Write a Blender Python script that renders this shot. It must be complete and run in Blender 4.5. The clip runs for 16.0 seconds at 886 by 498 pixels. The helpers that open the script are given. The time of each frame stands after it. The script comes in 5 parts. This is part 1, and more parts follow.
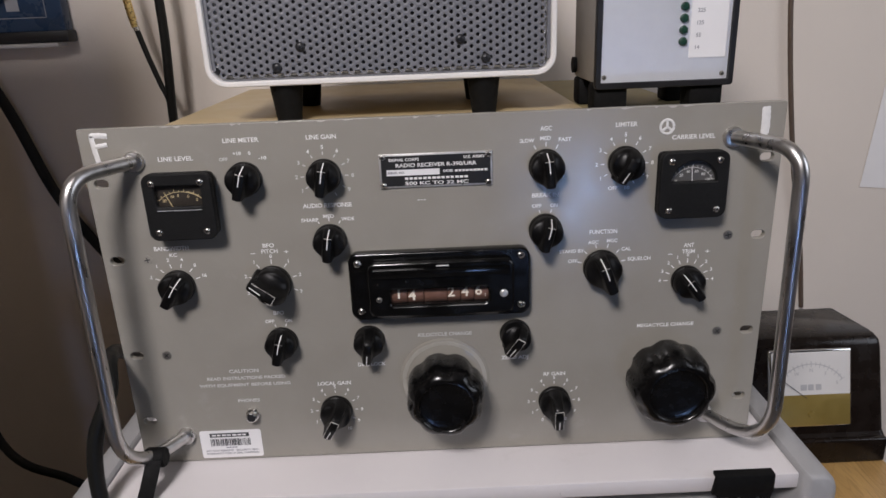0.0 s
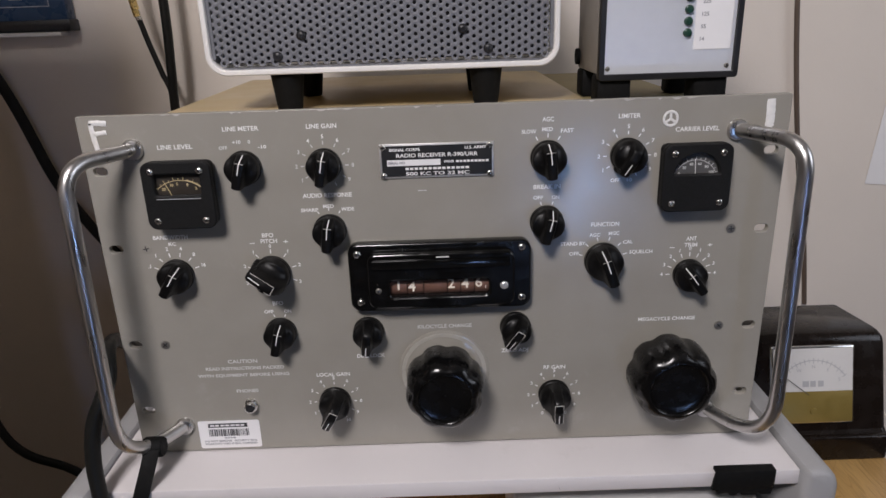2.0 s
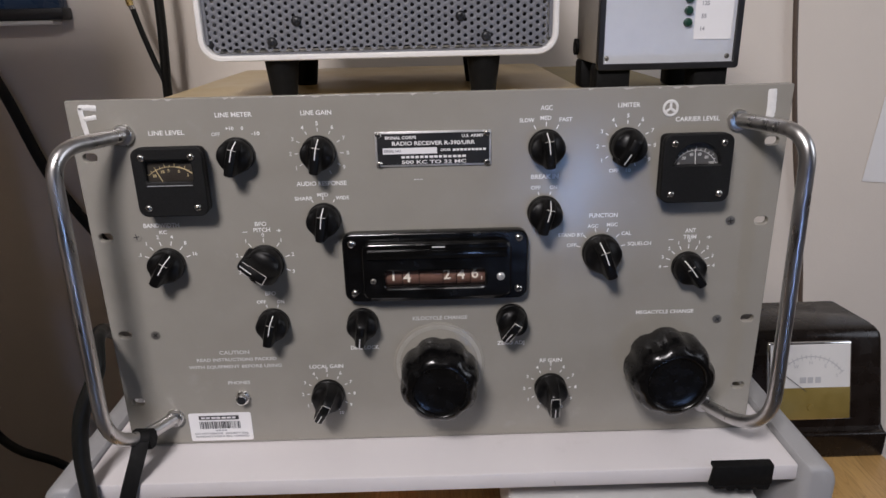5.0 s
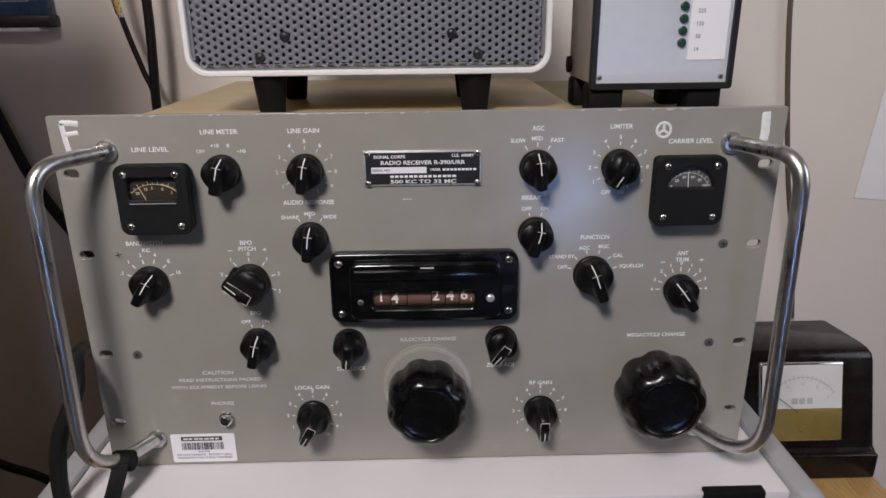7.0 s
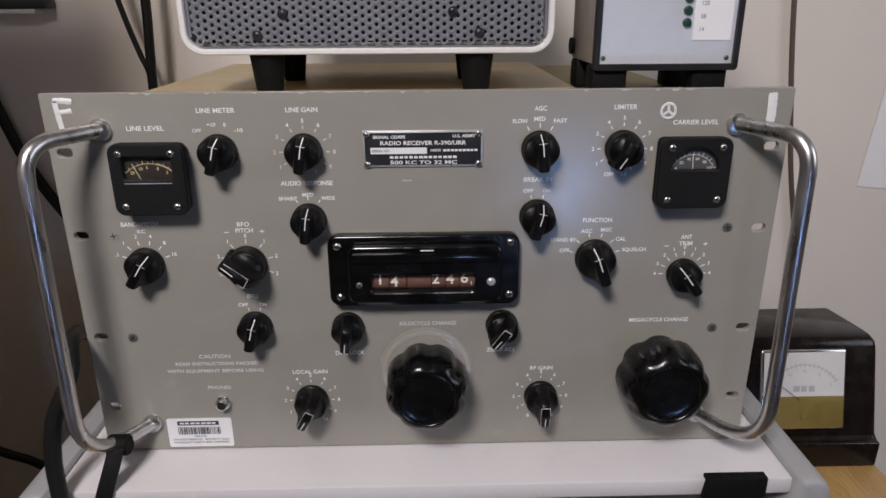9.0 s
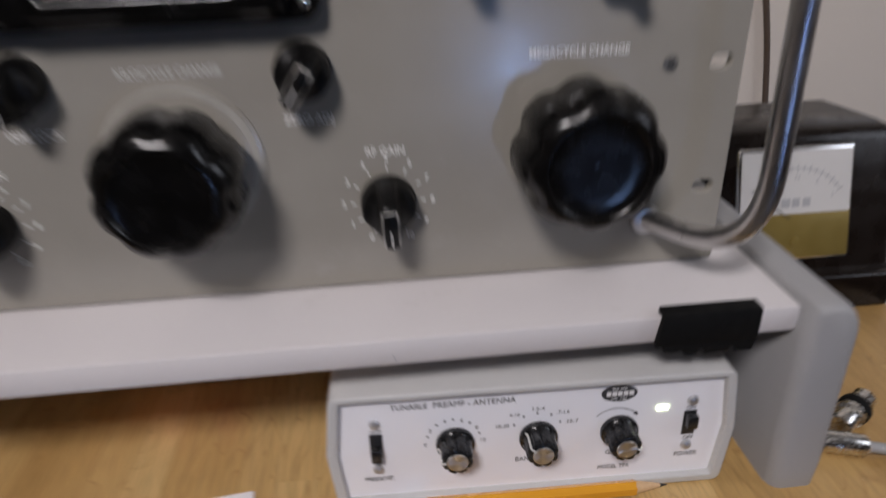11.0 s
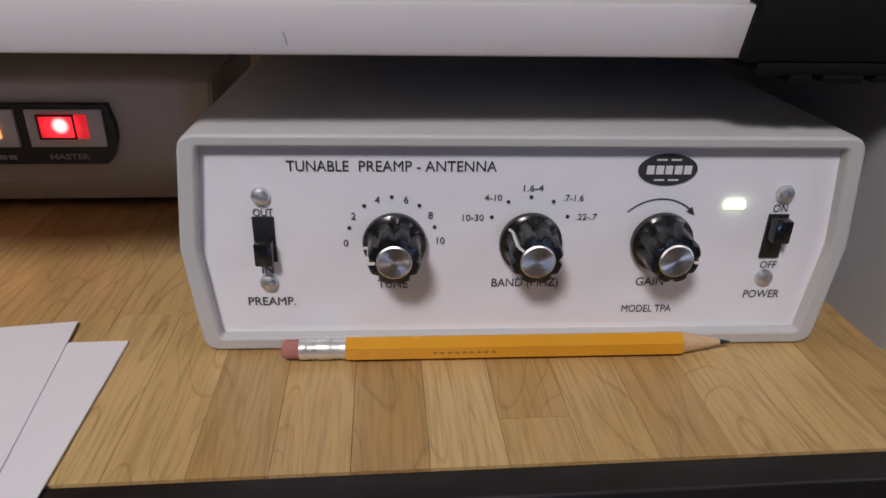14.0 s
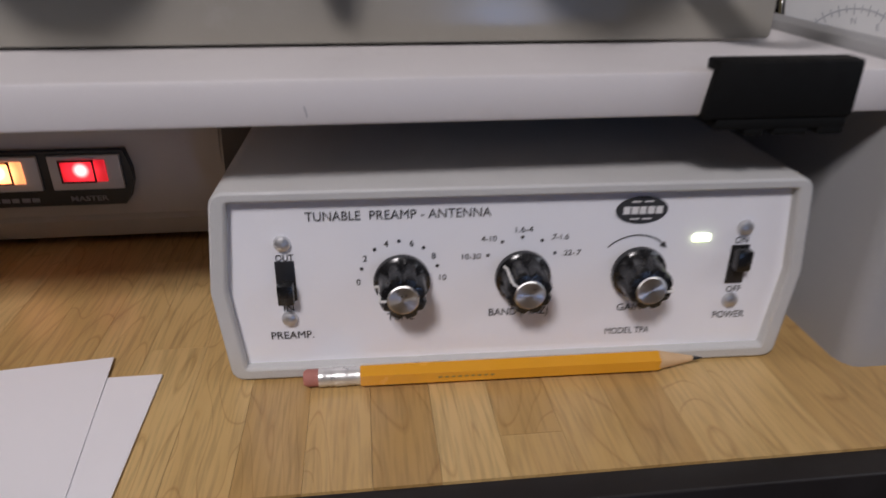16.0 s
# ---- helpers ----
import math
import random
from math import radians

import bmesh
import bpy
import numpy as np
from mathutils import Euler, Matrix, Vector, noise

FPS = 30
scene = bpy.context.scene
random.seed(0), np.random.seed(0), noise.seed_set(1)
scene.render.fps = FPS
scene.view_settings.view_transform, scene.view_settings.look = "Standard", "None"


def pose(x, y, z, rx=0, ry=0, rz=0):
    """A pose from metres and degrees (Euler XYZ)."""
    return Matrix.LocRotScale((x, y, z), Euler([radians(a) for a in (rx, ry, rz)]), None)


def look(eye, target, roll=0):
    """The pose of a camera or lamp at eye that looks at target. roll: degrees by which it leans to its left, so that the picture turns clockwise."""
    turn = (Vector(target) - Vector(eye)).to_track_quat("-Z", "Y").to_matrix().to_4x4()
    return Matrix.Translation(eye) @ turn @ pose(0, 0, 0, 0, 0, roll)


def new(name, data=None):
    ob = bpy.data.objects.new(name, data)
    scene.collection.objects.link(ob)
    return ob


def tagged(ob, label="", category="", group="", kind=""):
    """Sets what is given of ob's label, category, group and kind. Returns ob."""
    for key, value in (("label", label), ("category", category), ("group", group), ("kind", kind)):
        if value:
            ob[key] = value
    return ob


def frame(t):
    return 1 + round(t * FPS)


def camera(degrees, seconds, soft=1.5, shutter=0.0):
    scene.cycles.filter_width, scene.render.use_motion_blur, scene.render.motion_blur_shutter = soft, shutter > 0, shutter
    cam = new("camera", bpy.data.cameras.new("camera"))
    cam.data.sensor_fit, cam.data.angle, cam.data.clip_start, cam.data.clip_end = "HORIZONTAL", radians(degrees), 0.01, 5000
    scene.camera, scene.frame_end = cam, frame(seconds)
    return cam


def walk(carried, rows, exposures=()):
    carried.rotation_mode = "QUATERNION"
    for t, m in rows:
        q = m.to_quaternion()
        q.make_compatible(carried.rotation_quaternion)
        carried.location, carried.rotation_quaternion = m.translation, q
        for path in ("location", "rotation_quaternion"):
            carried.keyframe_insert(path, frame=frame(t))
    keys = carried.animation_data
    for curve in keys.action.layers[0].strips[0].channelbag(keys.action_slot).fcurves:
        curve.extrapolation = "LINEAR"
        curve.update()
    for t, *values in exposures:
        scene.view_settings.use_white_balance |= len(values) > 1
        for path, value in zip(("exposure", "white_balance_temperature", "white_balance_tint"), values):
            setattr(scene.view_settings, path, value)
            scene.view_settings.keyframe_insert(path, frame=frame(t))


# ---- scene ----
cam = camera(66.4, 16.0, shutter=0.5)
PATH = [
    (0, (0.0, -0.463, 0.331), (0.013, 1.427, -0.322), -2.3),
    (0.5, (-0.006, -0.463, 0.331), (0.003, 1.424, -0.33), -2.0),
    (1, (-0.002, -0.464, 0.328), (0.006, 1.425, -0.329), -1.9),
    (1.5, (0.001, -0.463, 0.328), (0.009, 1.424, -0.333), -1.8),
    (2, (0.002, -0.461, 0.327), (0.005, 1.425, -0.338), -1.9),
    (2.5, (0.005, -0.459, 0.328), (0.01, 1.429, -0.333), -1.9),
    (3, (0.006, -0.458, 0.327), (0.015, 1.427, -0.341), -1.7),
    (3.5, (0.003, -0.459, 0.323), (0.01, 1.427, -0.343), -1.7),
    (4, (0.001, -0.46, 0.317), (0.0, 1.426, -0.349), -1.3),
    (4.2, (0.002, -0.459, 0.315), (0.004, 1.424, -0.357), -1.5),
    (6.5, (-0.001, -0.451, 0.327), (0.046, 1.439, -0.324), -0.6),
    (7, (0.004, -0.445, 0.326), (0.044, 1.445, -0.327), -0.6),
    (7.5, (0.01, -0.444, 0.324), (0.055, 1.444, -0.333), -0.6),
    (8, (0.012, -0.442, 0.321), (0.049, 1.445, -0.339), -0.4),
    (10.3, (-0.01, -0.437, 0.304), (0.097, 1.435, -0.391), 0.3),
    (10.5, (0.013, -0.42, 0.274), (0.153, 1.445, -0.434), -0.2),
    (10.8, (0.071, -0.346, 0.212), (0.149, 1.461, -0.641), -0.1),
    (11, (0.084, -0.281, 0.16), (0.243, 1.492, -0.752), -1.9),
    (11.2, (0.095, -0.253, 0.099), (0.278, 1.562, -0.722), 2.4),
    (11.5, (0.104, -0.218, 0.062), (0.301, 1.585, -0.78), 3.3),
    (12, (0.113, -0.216, 0.032), (0.319, 1.594, -0.792), 2.1),
    (12.5, (0.108, -0.219, 0.029), (0.312, 1.578, -0.824), 2.2),
    (13, (0.111, -0.223, 0.029), (0.308, 1.569, -0.837), 0.9),
    (13.5, (0.109, -0.22, 0.023), (0.29, 1.571, -0.849), 1.3),
    (14, (0.106, -0.216, 0.017), (0.274, 1.57, -0.867), 1.4),
    (14.5, (0.108, -0.219, 0.02), (0.268, 1.568, -0.863), 1.1),
    (15, (0.111, -0.224, 0.026), (0.276, 1.566, -0.85), 0.9),
    (15.5, (0.114, -0.251, 0.057), (0.267, 1.54, -0.82), -0.3),
    (16, (0.099, -0.232, 0.038), (0.31, 1.55, -0.844), 0.4),
]
walk(cam, [(t, look(eye, target, roll)) for t, eye, target, roll in PATH],
     exposures=[(0, -0.09, 6250, 16), (10.4, -0.09, 6250, 16), (11.4, -0.37, 6250, 17), (14.8, -0.39, 6250, 17), (15.5, -0.31, 6300, 17), (16, -0.39, 6250, 17)])
LAMP, BLUE_GLOW, WINDOW = 25.2, 3.6, 7.8


# ---------------------------------------------------------------- light
world = bpy.data.worlds.new("room_world")
scene.world = world
world.use_nodes = True
world.node_tree.nodes["Background"].inputs[0].default_value = (0.9, 0.93, 1.0, 1)
world.node_tree.nodes["Background"].inputs[1].default_value = 0.5


def area_lamp(name, eye, target, sx, sy, watts, colour):
    data = bpy.data.lights.new(name, "AREA")
    data.shape, data.size, data.size_y = "RECTANGLE", sx, sy
    data.energy, data.color = watts, colour
    ob = new(name, data)
    ob.matrix_world = look(eye, target)
    return ob


# hanging lamp in front and to the left of the desk
area_lamp("hanging_lamp_light", (-0.34, -1.10, 1.190), (-0.02, 0.0, 0.0), 0.34, 0.28, LAMP, (1.0, 0.95, 0.90))
# assumed bluish source behind, of unknown kind, for the glow on the panel
area_lamp("blue_glow_light", (0.66, -2.56, -0.46), (0.2, 0.0, 0.1), 0.10, 0.30, BLUE_GLOW, (0.34, 0.55, 1.0))
# dial lamp behind the escutcheon
area_lamp("dial_lamp_light", (0.0005, -0.0113, 0.1470), (0.0005, -0.0085, 0.1400), 0.068, 0.0015, 0.028, (1.0, 0.62, 0.42))
area_lamp("window_light", (1.86, -0.62, 0.86), (0.45, 0.30, 0.15), 0.86, 0.86, WINDOW, (0.88, 0.94, 1.0))


# ---------------------------------------------------------------- materials
def material(name, colour, rough=0.5, metal=0.0, var=0.08, scale=60.0, bump=0.0, bump_scale=300.0, wear=None, wear_amount=0.0, wear_scale=25.0, stretch=(1, 1, 1), rough_var=0.1, coat=0.0):
    m = bpy.data.materials.new(name)
    m.use_nodes = True
    nt = m.node_tree
    bsdf = nt.nodes["Principled BSDF"]
    geo = nt.nodes.new("ShaderNodeNewGeometry")
    mp = nt.nodes.new("ShaderNodeMapping")
    mp.inputs["Scale"].default_value = stretch
    nt.links.new(geo.outputs["Position"], mp.inputs["Vector"])
    n1 = nt.nodes.new("ShaderNodeTexNoise")
    n1.inputs["Scale"].default_value, n1.inputs["Detail"].default_value = scale, 5
    nt.links.new(mp.outputs[0], n1.inputs["Vector"])
    n2 = nt.nodes.new("ShaderNodeTexNoise")
    n2.inputs["Scale"].default_value, n2.inputs["Detail"].default_value = scale * 0.13, 3
    nt.links.new(mp.outputs[0], n2.inputs["Vector"])
    add = nt.nodes.new("ShaderNodeMath")
    add.operation = "ADD"
    nt.links.new(n1.outputs[0], add.inputs[0])
    nt.links.new(n2.outputs[0], add.inputs[1])
    ramp = nt.nodes.new("ShaderNodeMapRange")
    ramp.inputs["From Min"].default_value, ramp.inputs["From Max"].default_value = 0.6, 1.4
    ramp.inputs["To Min"].default_value, ramp.inputs["To Max"].default_value = 1 - var, 1 + var
    nt.links.new(add.outputs[0], ramp.inputs["Value"])
    mul = nt.nodes.new("ShaderNodeVectorMath")
    mul.operation = "SCALE"
    mul.inputs[0].default_value = colour
    nt.links.new(ramp.outputs[0], mul.inputs["Scale"])
    out = mul.outputs[0]
    if wear:
        nw = nt.nodes.new("ShaderNodeTexNoise")
        nw.inputs["Scale"].default_value, nw.inputs["Detail"].default_value, nw.inputs["Roughness"].default_value = wear_scale, 9, 0.7
        nt.links.new(geo.outputs["Position"], nw.inputs["Vector"])
        rw = nt.nodes.new("ShaderNodeMapRange")
        rw.inputs["From Min"].default_value, rw.inputs["From Max"].default_value = 0.60, 0.72
        rw.inputs["To Max"].default_value = wear_amount
        nt.links.new(nw.outputs[0], rw.inputs["Value"])
        mix = nt.nodes.new("ShaderNodeMix")
        mix.data_type = "RGBA"
        nt.links.new(rw.outputs[0], mix.inputs["Factor"])
        nt.links.new(out, mix.inputs["A"])
        mix.inputs["B"].default_value = (*wear, 1)
        out = mix.outputs["Result"]
    nt.links.new(out, bsdf.inputs["Base Color"])
    rr = nt.nodes.new("ShaderNodeMapRange")
    rr.inputs["From Min"].default_value, rr.inputs["From Max"].default_value = 0.3, 0.7
    rr.inputs["To Min"].default_value, rr.inputs["To Max"].default_value = max(0.03, rough - rough_var), min(1, rough + rough_var)
    nt.links.new(n1.outputs[0], rr.inputs["Value"])
    nt.links.new(rr.outputs[0], bsdf.inputs["Roughness"])
    bsdf.inputs["Metallic"].default_value = metal
    bsdf.inputs["Coat Weight"].default_value = coat
    if bump:
        nb = nt.nodes.new("ShaderNodeTexNoise")
        nb.inputs["Scale"].default_value, nb.inputs["Detail"].default_value = bump_scale, 4
        nt.links.new(mp.outputs[0], nb.inputs["Vector"])
        b = nt.nodes.new("ShaderNodeBump")
        b.inputs["Strength"].default_value, b.inputs["Distance"].default_value = bump, 0.0006
        nt.links.new(nb.outputs[0], b.inputs["Height"])
        nt.links.new(b.outputs[0], bsdf.inputs["Normal"])
    return m


def glowing(name, colour, strength, base=(0.8, 0.5, 0.4)):
    m = material(name, base, 0.3, var=0.02)
    b = m.node_tree.nodes["Principled BSDF"]
    b.inputs["Emission Color"].default_value = (*colour, 1)
    b.inputs["Emission Strength"].default_value = strength
    return m


def neon_rocker(name, centre, edge, core, base, strength=4.5):
    """A translucent rocker with a lamp behind its middle: the glow falls off from the lamp."""
    m = material(name, base, 0.25, var=0.02)
    nt = m.node_tree
    b = nt.nodes["Principled BSDF"]
    geo = nt.nodes.new("ShaderNodeNewGeometry")
    sub = nt.nodes.new("ShaderNodeVectorMath")
    sub.operation = "DISTANCE"
    sub.inputs[1].default_value = centre
    nt.links.new(geo.outputs["Position"], sub.inputs[0])
    ramp = nt.nodes.new("ShaderNodeValToRGB")
    ramp.color_ramp.interpolation = "EASE"
    ramp.color_ramp.elements[0].position, ramp.color_ramp.elements[0].color = 0.0, (*core, 1)
    ramp.color_ramp.elements[1].position, ramp.color_ramp.elements[1].color = 1.0, (*[v * 0.35 for v in edge], 1)
    e = ramp.color_ramp.elements.new(0.42)
    e.color = (*edge, 1)
    mr = nt.nodes.new("ShaderNodeMath")
    mr.operation = "MULTIPLY"
    mr.inputs[1].default_value = 1 / 0.0100
    nt.links.new(sub.outputs["Value"], mr.inputs[0])
    nt.links.new(mr.outputs[0], ramp.inputs[0])
    nt.links.new(ramp.outputs[0], b.inputs["Emission Color"])
    b.inputs["Emission Strength"].default_value = strength
    return m


def glass_material(name):
    m = bpy.data.materials.new(name)
    m.use_nodes = True
    nt = m.node_tree
    nt.nodes.remove(nt.nodes["Principled BSDF"])
    tr = nt.nodes.new("ShaderNodeBsdfTransparent")
    gl = nt.nodes.new("ShaderNodeBsdfGlossy")
    gl.inputs["Roughness"].default_value = 0.05
    fr = nt.nodes.new("ShaderNodeFresnel")
    fr.inputs["IOR"].default_value = 1.45
    mx = nt.nodes.new("ShaderNodeMixShader")
    nt.links.new(fr.outputs[0], mx.inputs[0])
    nt.links.new(tr.outputs[0], mx.inputs[1])
    nt.links.new(gl.outputs[0], mx.inputs[2])
    nt.links.new(mx.outputs[0], nt.nodes["Material Output"].inputs[0])
    return m


def wood_material(name, dark, mid, light):
    m = bpy.data.materials.new(name)
    m.use_nodes = True
    nt = m.node_tree
    L = nt.links.new
    bsdf = nt.nodes["Principled BSDF"]
    geo = nt.nodes.new("ShaderNodeNewGeometry")
    info = nt.nodes.new("ShaderNodeObjectInfo")
    off = nt.nodes.new("ShaderNodeVectorMath")
    off.operation = "SCALE"
    off.inputs[0].default_value = (3.1, 7.7, 1.3)
    L(info.outputs["Random"], off.inputs["Scale"])
    pos = nt.nodes.new("ShaderNodeVectorMath")
    L(geo.outputs["Position"], pos.inputs[0])
    L(off.outputs[0], pos.inputs[1])
    # slow swirl for the cathedral figure, fast streaks for the pores
    mp = nt.nodes.new("ShaderNodeMapping")
    mp.inputs["Scale"].default_value = (1.0, 0.20, 1.0)
    L(pos.outputs[0], mp.inputs["Vector"])
    swirl = nt.nodes.new("ShaderNodeTexNoise")
    swirl.inputs["Scale"].default_value, swirl.inputs["Detail"].default_value, swirl.inputs["Distortion"].default_value = 34, 1.2, 0.5
    L(mp.outputs[0], swirl.inputs["Vector"])
    k = nt.nodes.new("ShaderNodeMath")
    k.operation = "MULTIPLY"
    k.inputs[1].default_value = 13.0
    L(swirl.outputs[0], k.inputs[0])
    fr = nt.nodes.new("ShaderNodeMath")
    fr.operation = "FRACT"
    L(k.outputs[0], fr.inputs[0])
    ring = nt.nodes.new("ShaderNodeValToRGB")
    ring.color_ramp.elements[0].color, ring.color_ramp.elements[0].position = (0.42, 0.30, 0.17, 1), 0.0
    ring.color_ramp.elements[1].color, ring.color_ramp.elements[1].position = (1, 1, 1, 1), 0.09
    e = ring.color_ramp.elements.new(0.94)
    e.color = (0.93, 0.93, 0.93, 1)
    e = ring.color_ramp.elements.new(1.0)
    e.color = (0.62, 0.50, 0.36, 1)
    L(fr.outputs[0], ring.inputs[0])
    mp2 = nt.nodes.new("ShaderNodeMapping")
    mp2.inputs["Scale"].default_value = (1.0, 0.05, 1.0)
    L(pos.outputs[0], mp2.inputs["Vector"])
    pores = nt.nodes.new("ShaderNodeTexNoise")
    pores.inputs["Scale"].default_value, pores.inputs["Detail"].default_value = 900, 4
    L(mp2.outputs[0], pores.inputs["Vector"])
    streak = nt.nodes.new("ShaderNodeTexNoise")
    streak.inputs["Scale"].default_value, streak.inputs["Detail"].default_value = 150, 3
    L(mp2.outputs[0], streak.inputs["Vector"])
    tone = nt.nodes.new("ShaderNodeValToRGB")
    tone.color_ramp.elements[0].color = (*dark, 1)
    tone.color_ramp.elements[1].color = (*light, 1)
    e = tone.color_ramp.elements.new(0.5)
    e.color = (*mid, 1)
    mixv = nt.nodes.new("ShaderNodeMath")
    mixv.operation = "MULTIPLY_ADD"
    mixv.inputs[1].default_value, mixv.inputs[2].default_value = 0.75, 0.00
    L(info.outputs["Random"], mixv.inputs[0])
    st = nt.nodes.new("ShaderNodeMath")
    st.operation = "MULTIPLY_ADD"
    st.inputs[1].default_value = 0.35
    L(streak.outputs[0], st.inputs[0])
    L(mixv.outputs[0], st.inputs[2])
    L(st.outputs[0], tone.inputs[0])
    m1 = nt.nodes.new("ShaderNodeMix")
    m1.data_type, m1.blend_type = "RGBA", "MULTIPLY"
    m1.inputs["Factor"].default_value = 0.42
    L(tone.outputs[0], m1.inputs["A"])
    L(ring.outputs[0], m1.inputs["B"])
    pr = nt.nodes.new("ShaderNodeMapRange")
    pr.inputs["From Min"].default_value, pr.inputs["From Max"].default_value = 0.35, 0.55
    pr.inputs["To Min"].default_value, pr.inputs["To Max"].default_value = 0.82, 1.05
    L(pores.outputs[0], pr.inputs["Value"])
    m2 = nt.nodes.new("ShaderNodeVectorMath")
    m2.operation = "SCALE"
    L(m1.outputs["Result"], m2.inputs[0])
    L(pr.outputs[0], m2.inputs["Scale"])
    L(m2.outputs[0], bsdf.inputs["Base Color"])
    bsdf.inputs["Roughness"].default_value = 0.30
    b = nt.nodes.new("ShaderNodeBump")
    b.inputs["Strength"].default_value, b.inputs["Distance"].default_value = 0.15, 0.0003
    L(pores.outputs[0], b.inputs["Height"])
    L(b.outputs[0], bsdf.inputs["Normal"])
    return m


M_WALL = material("wall_paint", (0.73, 0.66, 0.58), 0.8, var=0.03, scale=8, bump=0.25, bump_scale=220)
# Ceiling, far walls and floor are unseen; their colours are darkened against bounced light.
M_CEIL = material("ceiling_paint", (0.46, 0.43, 0.39), 0.9, var=0.03, scale=6)
M_WALL_FAR = material("unseen_dark_brown", (0.095, 0.072, 0.055), 0.6, var=0.1, scale=8)
M_FLOOR = material("floor_carpet", (0.10, 0.088, 0.075), 0.95, var=0.2, scale=90, bump=0.5)
M_PANEL = material("grey_panel_enamel", (0.290, 0.274, 0.240), 0.21, var=0.05, scale=45, bump=0.03, bump_scale=900, wear=(0.36, 0.34, 0.31), wear_amount=0.4, wear_scale=30, rough_var=0.05)
M_COVER = material("tan_cover_paint", (0.46, 0.36, 0.20), 0.42, var=0.10, scale=25, bump=0.1)
M_OLIVE = material("olive_chassis_paint", (0.24, 0.198, 0.095), 0.7, var=0.25, scale=160, bump=0.6, bump_scale=500)
M_STEEL = material("brushed_steel", (0.58, 0.565, 0.55), 0.33, 1.0, var=0.10, scale=180, stretch=(1, 1, 0.2))
M_SCREW = material("nickel_screw", (0.70, 0.68, 0.64), 0.25, 1.0, var=0.15, scale=500)
M_DULL = material("dull_screw", (0.20, 0.19, 0.17), 0.5, 0.7, var=0.25, scale=500)
M_BAKE = material("black_bakelite", (0.0035, 0.0033, 0.0033), 0.24, var=0.3, scale=120, wear=(0.030, 0.028, 0.026), wear_amount=0.25, wear_scale=160)
M_BAKE.node_tree.nodes["Principled BSDF"].inputs["Specular IOR Level"].default_value = 0.38
M_SMALL = material("worn_black_bakelite", (0.0035, 0.0033, 0.0033), 0.40, var=0.3, scale=120, wear=(0.03, 0.028, 0.026), wear_amount=0.35, wear_scale=160)
M_SMALL.node_tree.nodes["Principled BSDF"].inputs["Specular IOR Level"].default_value = 0.22
M_BEZEL = material("black_gloss_enamel", (0.003, 0.003, 0.003), 0.18, var=0.3, scale=90, wear=(0.03, 0.03, 0.03), wear_amount=0.25, wear_scale=120)
M_METER = material("black_crinkle_paint", (0.0045, 0.0045, 0.0045), 0.6, var=0.25, scale=700, bump=0.7, bump_scale=1600)
M_INK = material("white_panel_ink", (0.80, 0.79, 0.77), 0.6, var=0.10, scale=900)
M_INK_WORN = material("worn_panel_ink", (0.60, 0.59, 0.57), 0.6, var=0.12, scale=900)
M_PAINTED = material("white_brush_paint", (0.74, 0.73, 0.71), 0.6, var=0.10, scale=350, bump=0.5, bump_scale=900)
M_LINE = material("white_line_paint", (0.80, 0.79, 0.77), 0.5, var=0.05)
M_PLATE = material("nameplate_black", (0.010, 0.010, 0.010), 0.5, var=0.2)
M_ALU = material("aluminium", (0.74, 0.73, 0.72), 0.36, 0.7, var=0.08, scale=300)
M_LABEL = material("white_label_paper", (0.78, 0.77, 0.77), 0.6, var=0.02, scale=60)
M_BLACK_INK = material("black_ink", (0.035, 0.035, 0.038), 0.6, var=0.1)
M_GREY_INK = material("grey_print", (0.30, 0.30, 0.32), 0.6, var=0.1)
M_FADED = material("faded_grey_print", (0.40, 0.40, 0.41), 0.6, var=0.1)
M_AMBER = material("amber_scale_print", (0.62, 0.50, 0.27), 0.6, var=0.1)
M_DARKFACE = material("dark_dial_face", (0.030, 0.024, 0.018), 0.5, var=0.2)
M_GREYFACE = material("grey_dial_face", (0.085, 0.083, 0.080), 0.5, var=0.1)
M_DRUM = material("copper_brown_drum", (0.165, 0.085, 0.060), 0.45, var=0.15, scale=300)
M_DIGIT = material("ivory_digit", (0.85, 0.78, 0.66), 0.5, var=0.03)
M_SHELF = material("white_laminate", (0.66, 0.63, 0.63), 0.45, var=0.03, scale=18, wear=(0.50, 0.47, 0.45), wear_amount=0.25, wear_scale=30)
M_LEG = material("grey_moulded_plastic", (0.33, 0.33, 0.335), 0.5, var=0.03, scale=40, bump=0.15, bump_scale=1500)
M_RUBBER = material("black_rubber", (0.003, 0.003, 0.003), 0.72, var=0.2, scale=200)
M_RUBBER.node_tree.nodes["Principled BSDF"].inputs["Specular IOR Level"].default_value = 0.2
M_CABLE = material("black_cable_jacket", (0.008, 0.008, 0.007), 0.45, var=0.2, scale=200)
M_BROWN = material("brown_cable_jacket", (0.10, 0.07, 0.05), 0.5, var=0.2, scale=200)
M_WORN_EDGE = material("worn_bakelite_edge", (0.46, 0.44, 0.41), 0.5, var=0.3, scale=600)
M_GOLD = material("gold_connector", (0.75, 0.55, 0.22), 0.28, 1.0, var=0.1, scale=300)
M_GRILLE = material("grey_grille_metal", (0.148, 0.151, 0.166), 0.5, 0.2, var=0.06, scale=90)
M_CONE = material("black_speaker_cloth", (0.030, 0.030, 0.034), 0.9, var=0.2)
M_WHITE = material("white_enamel", (0.72, 0.70, 0.67), 0.4, var=0.03, scale=40)
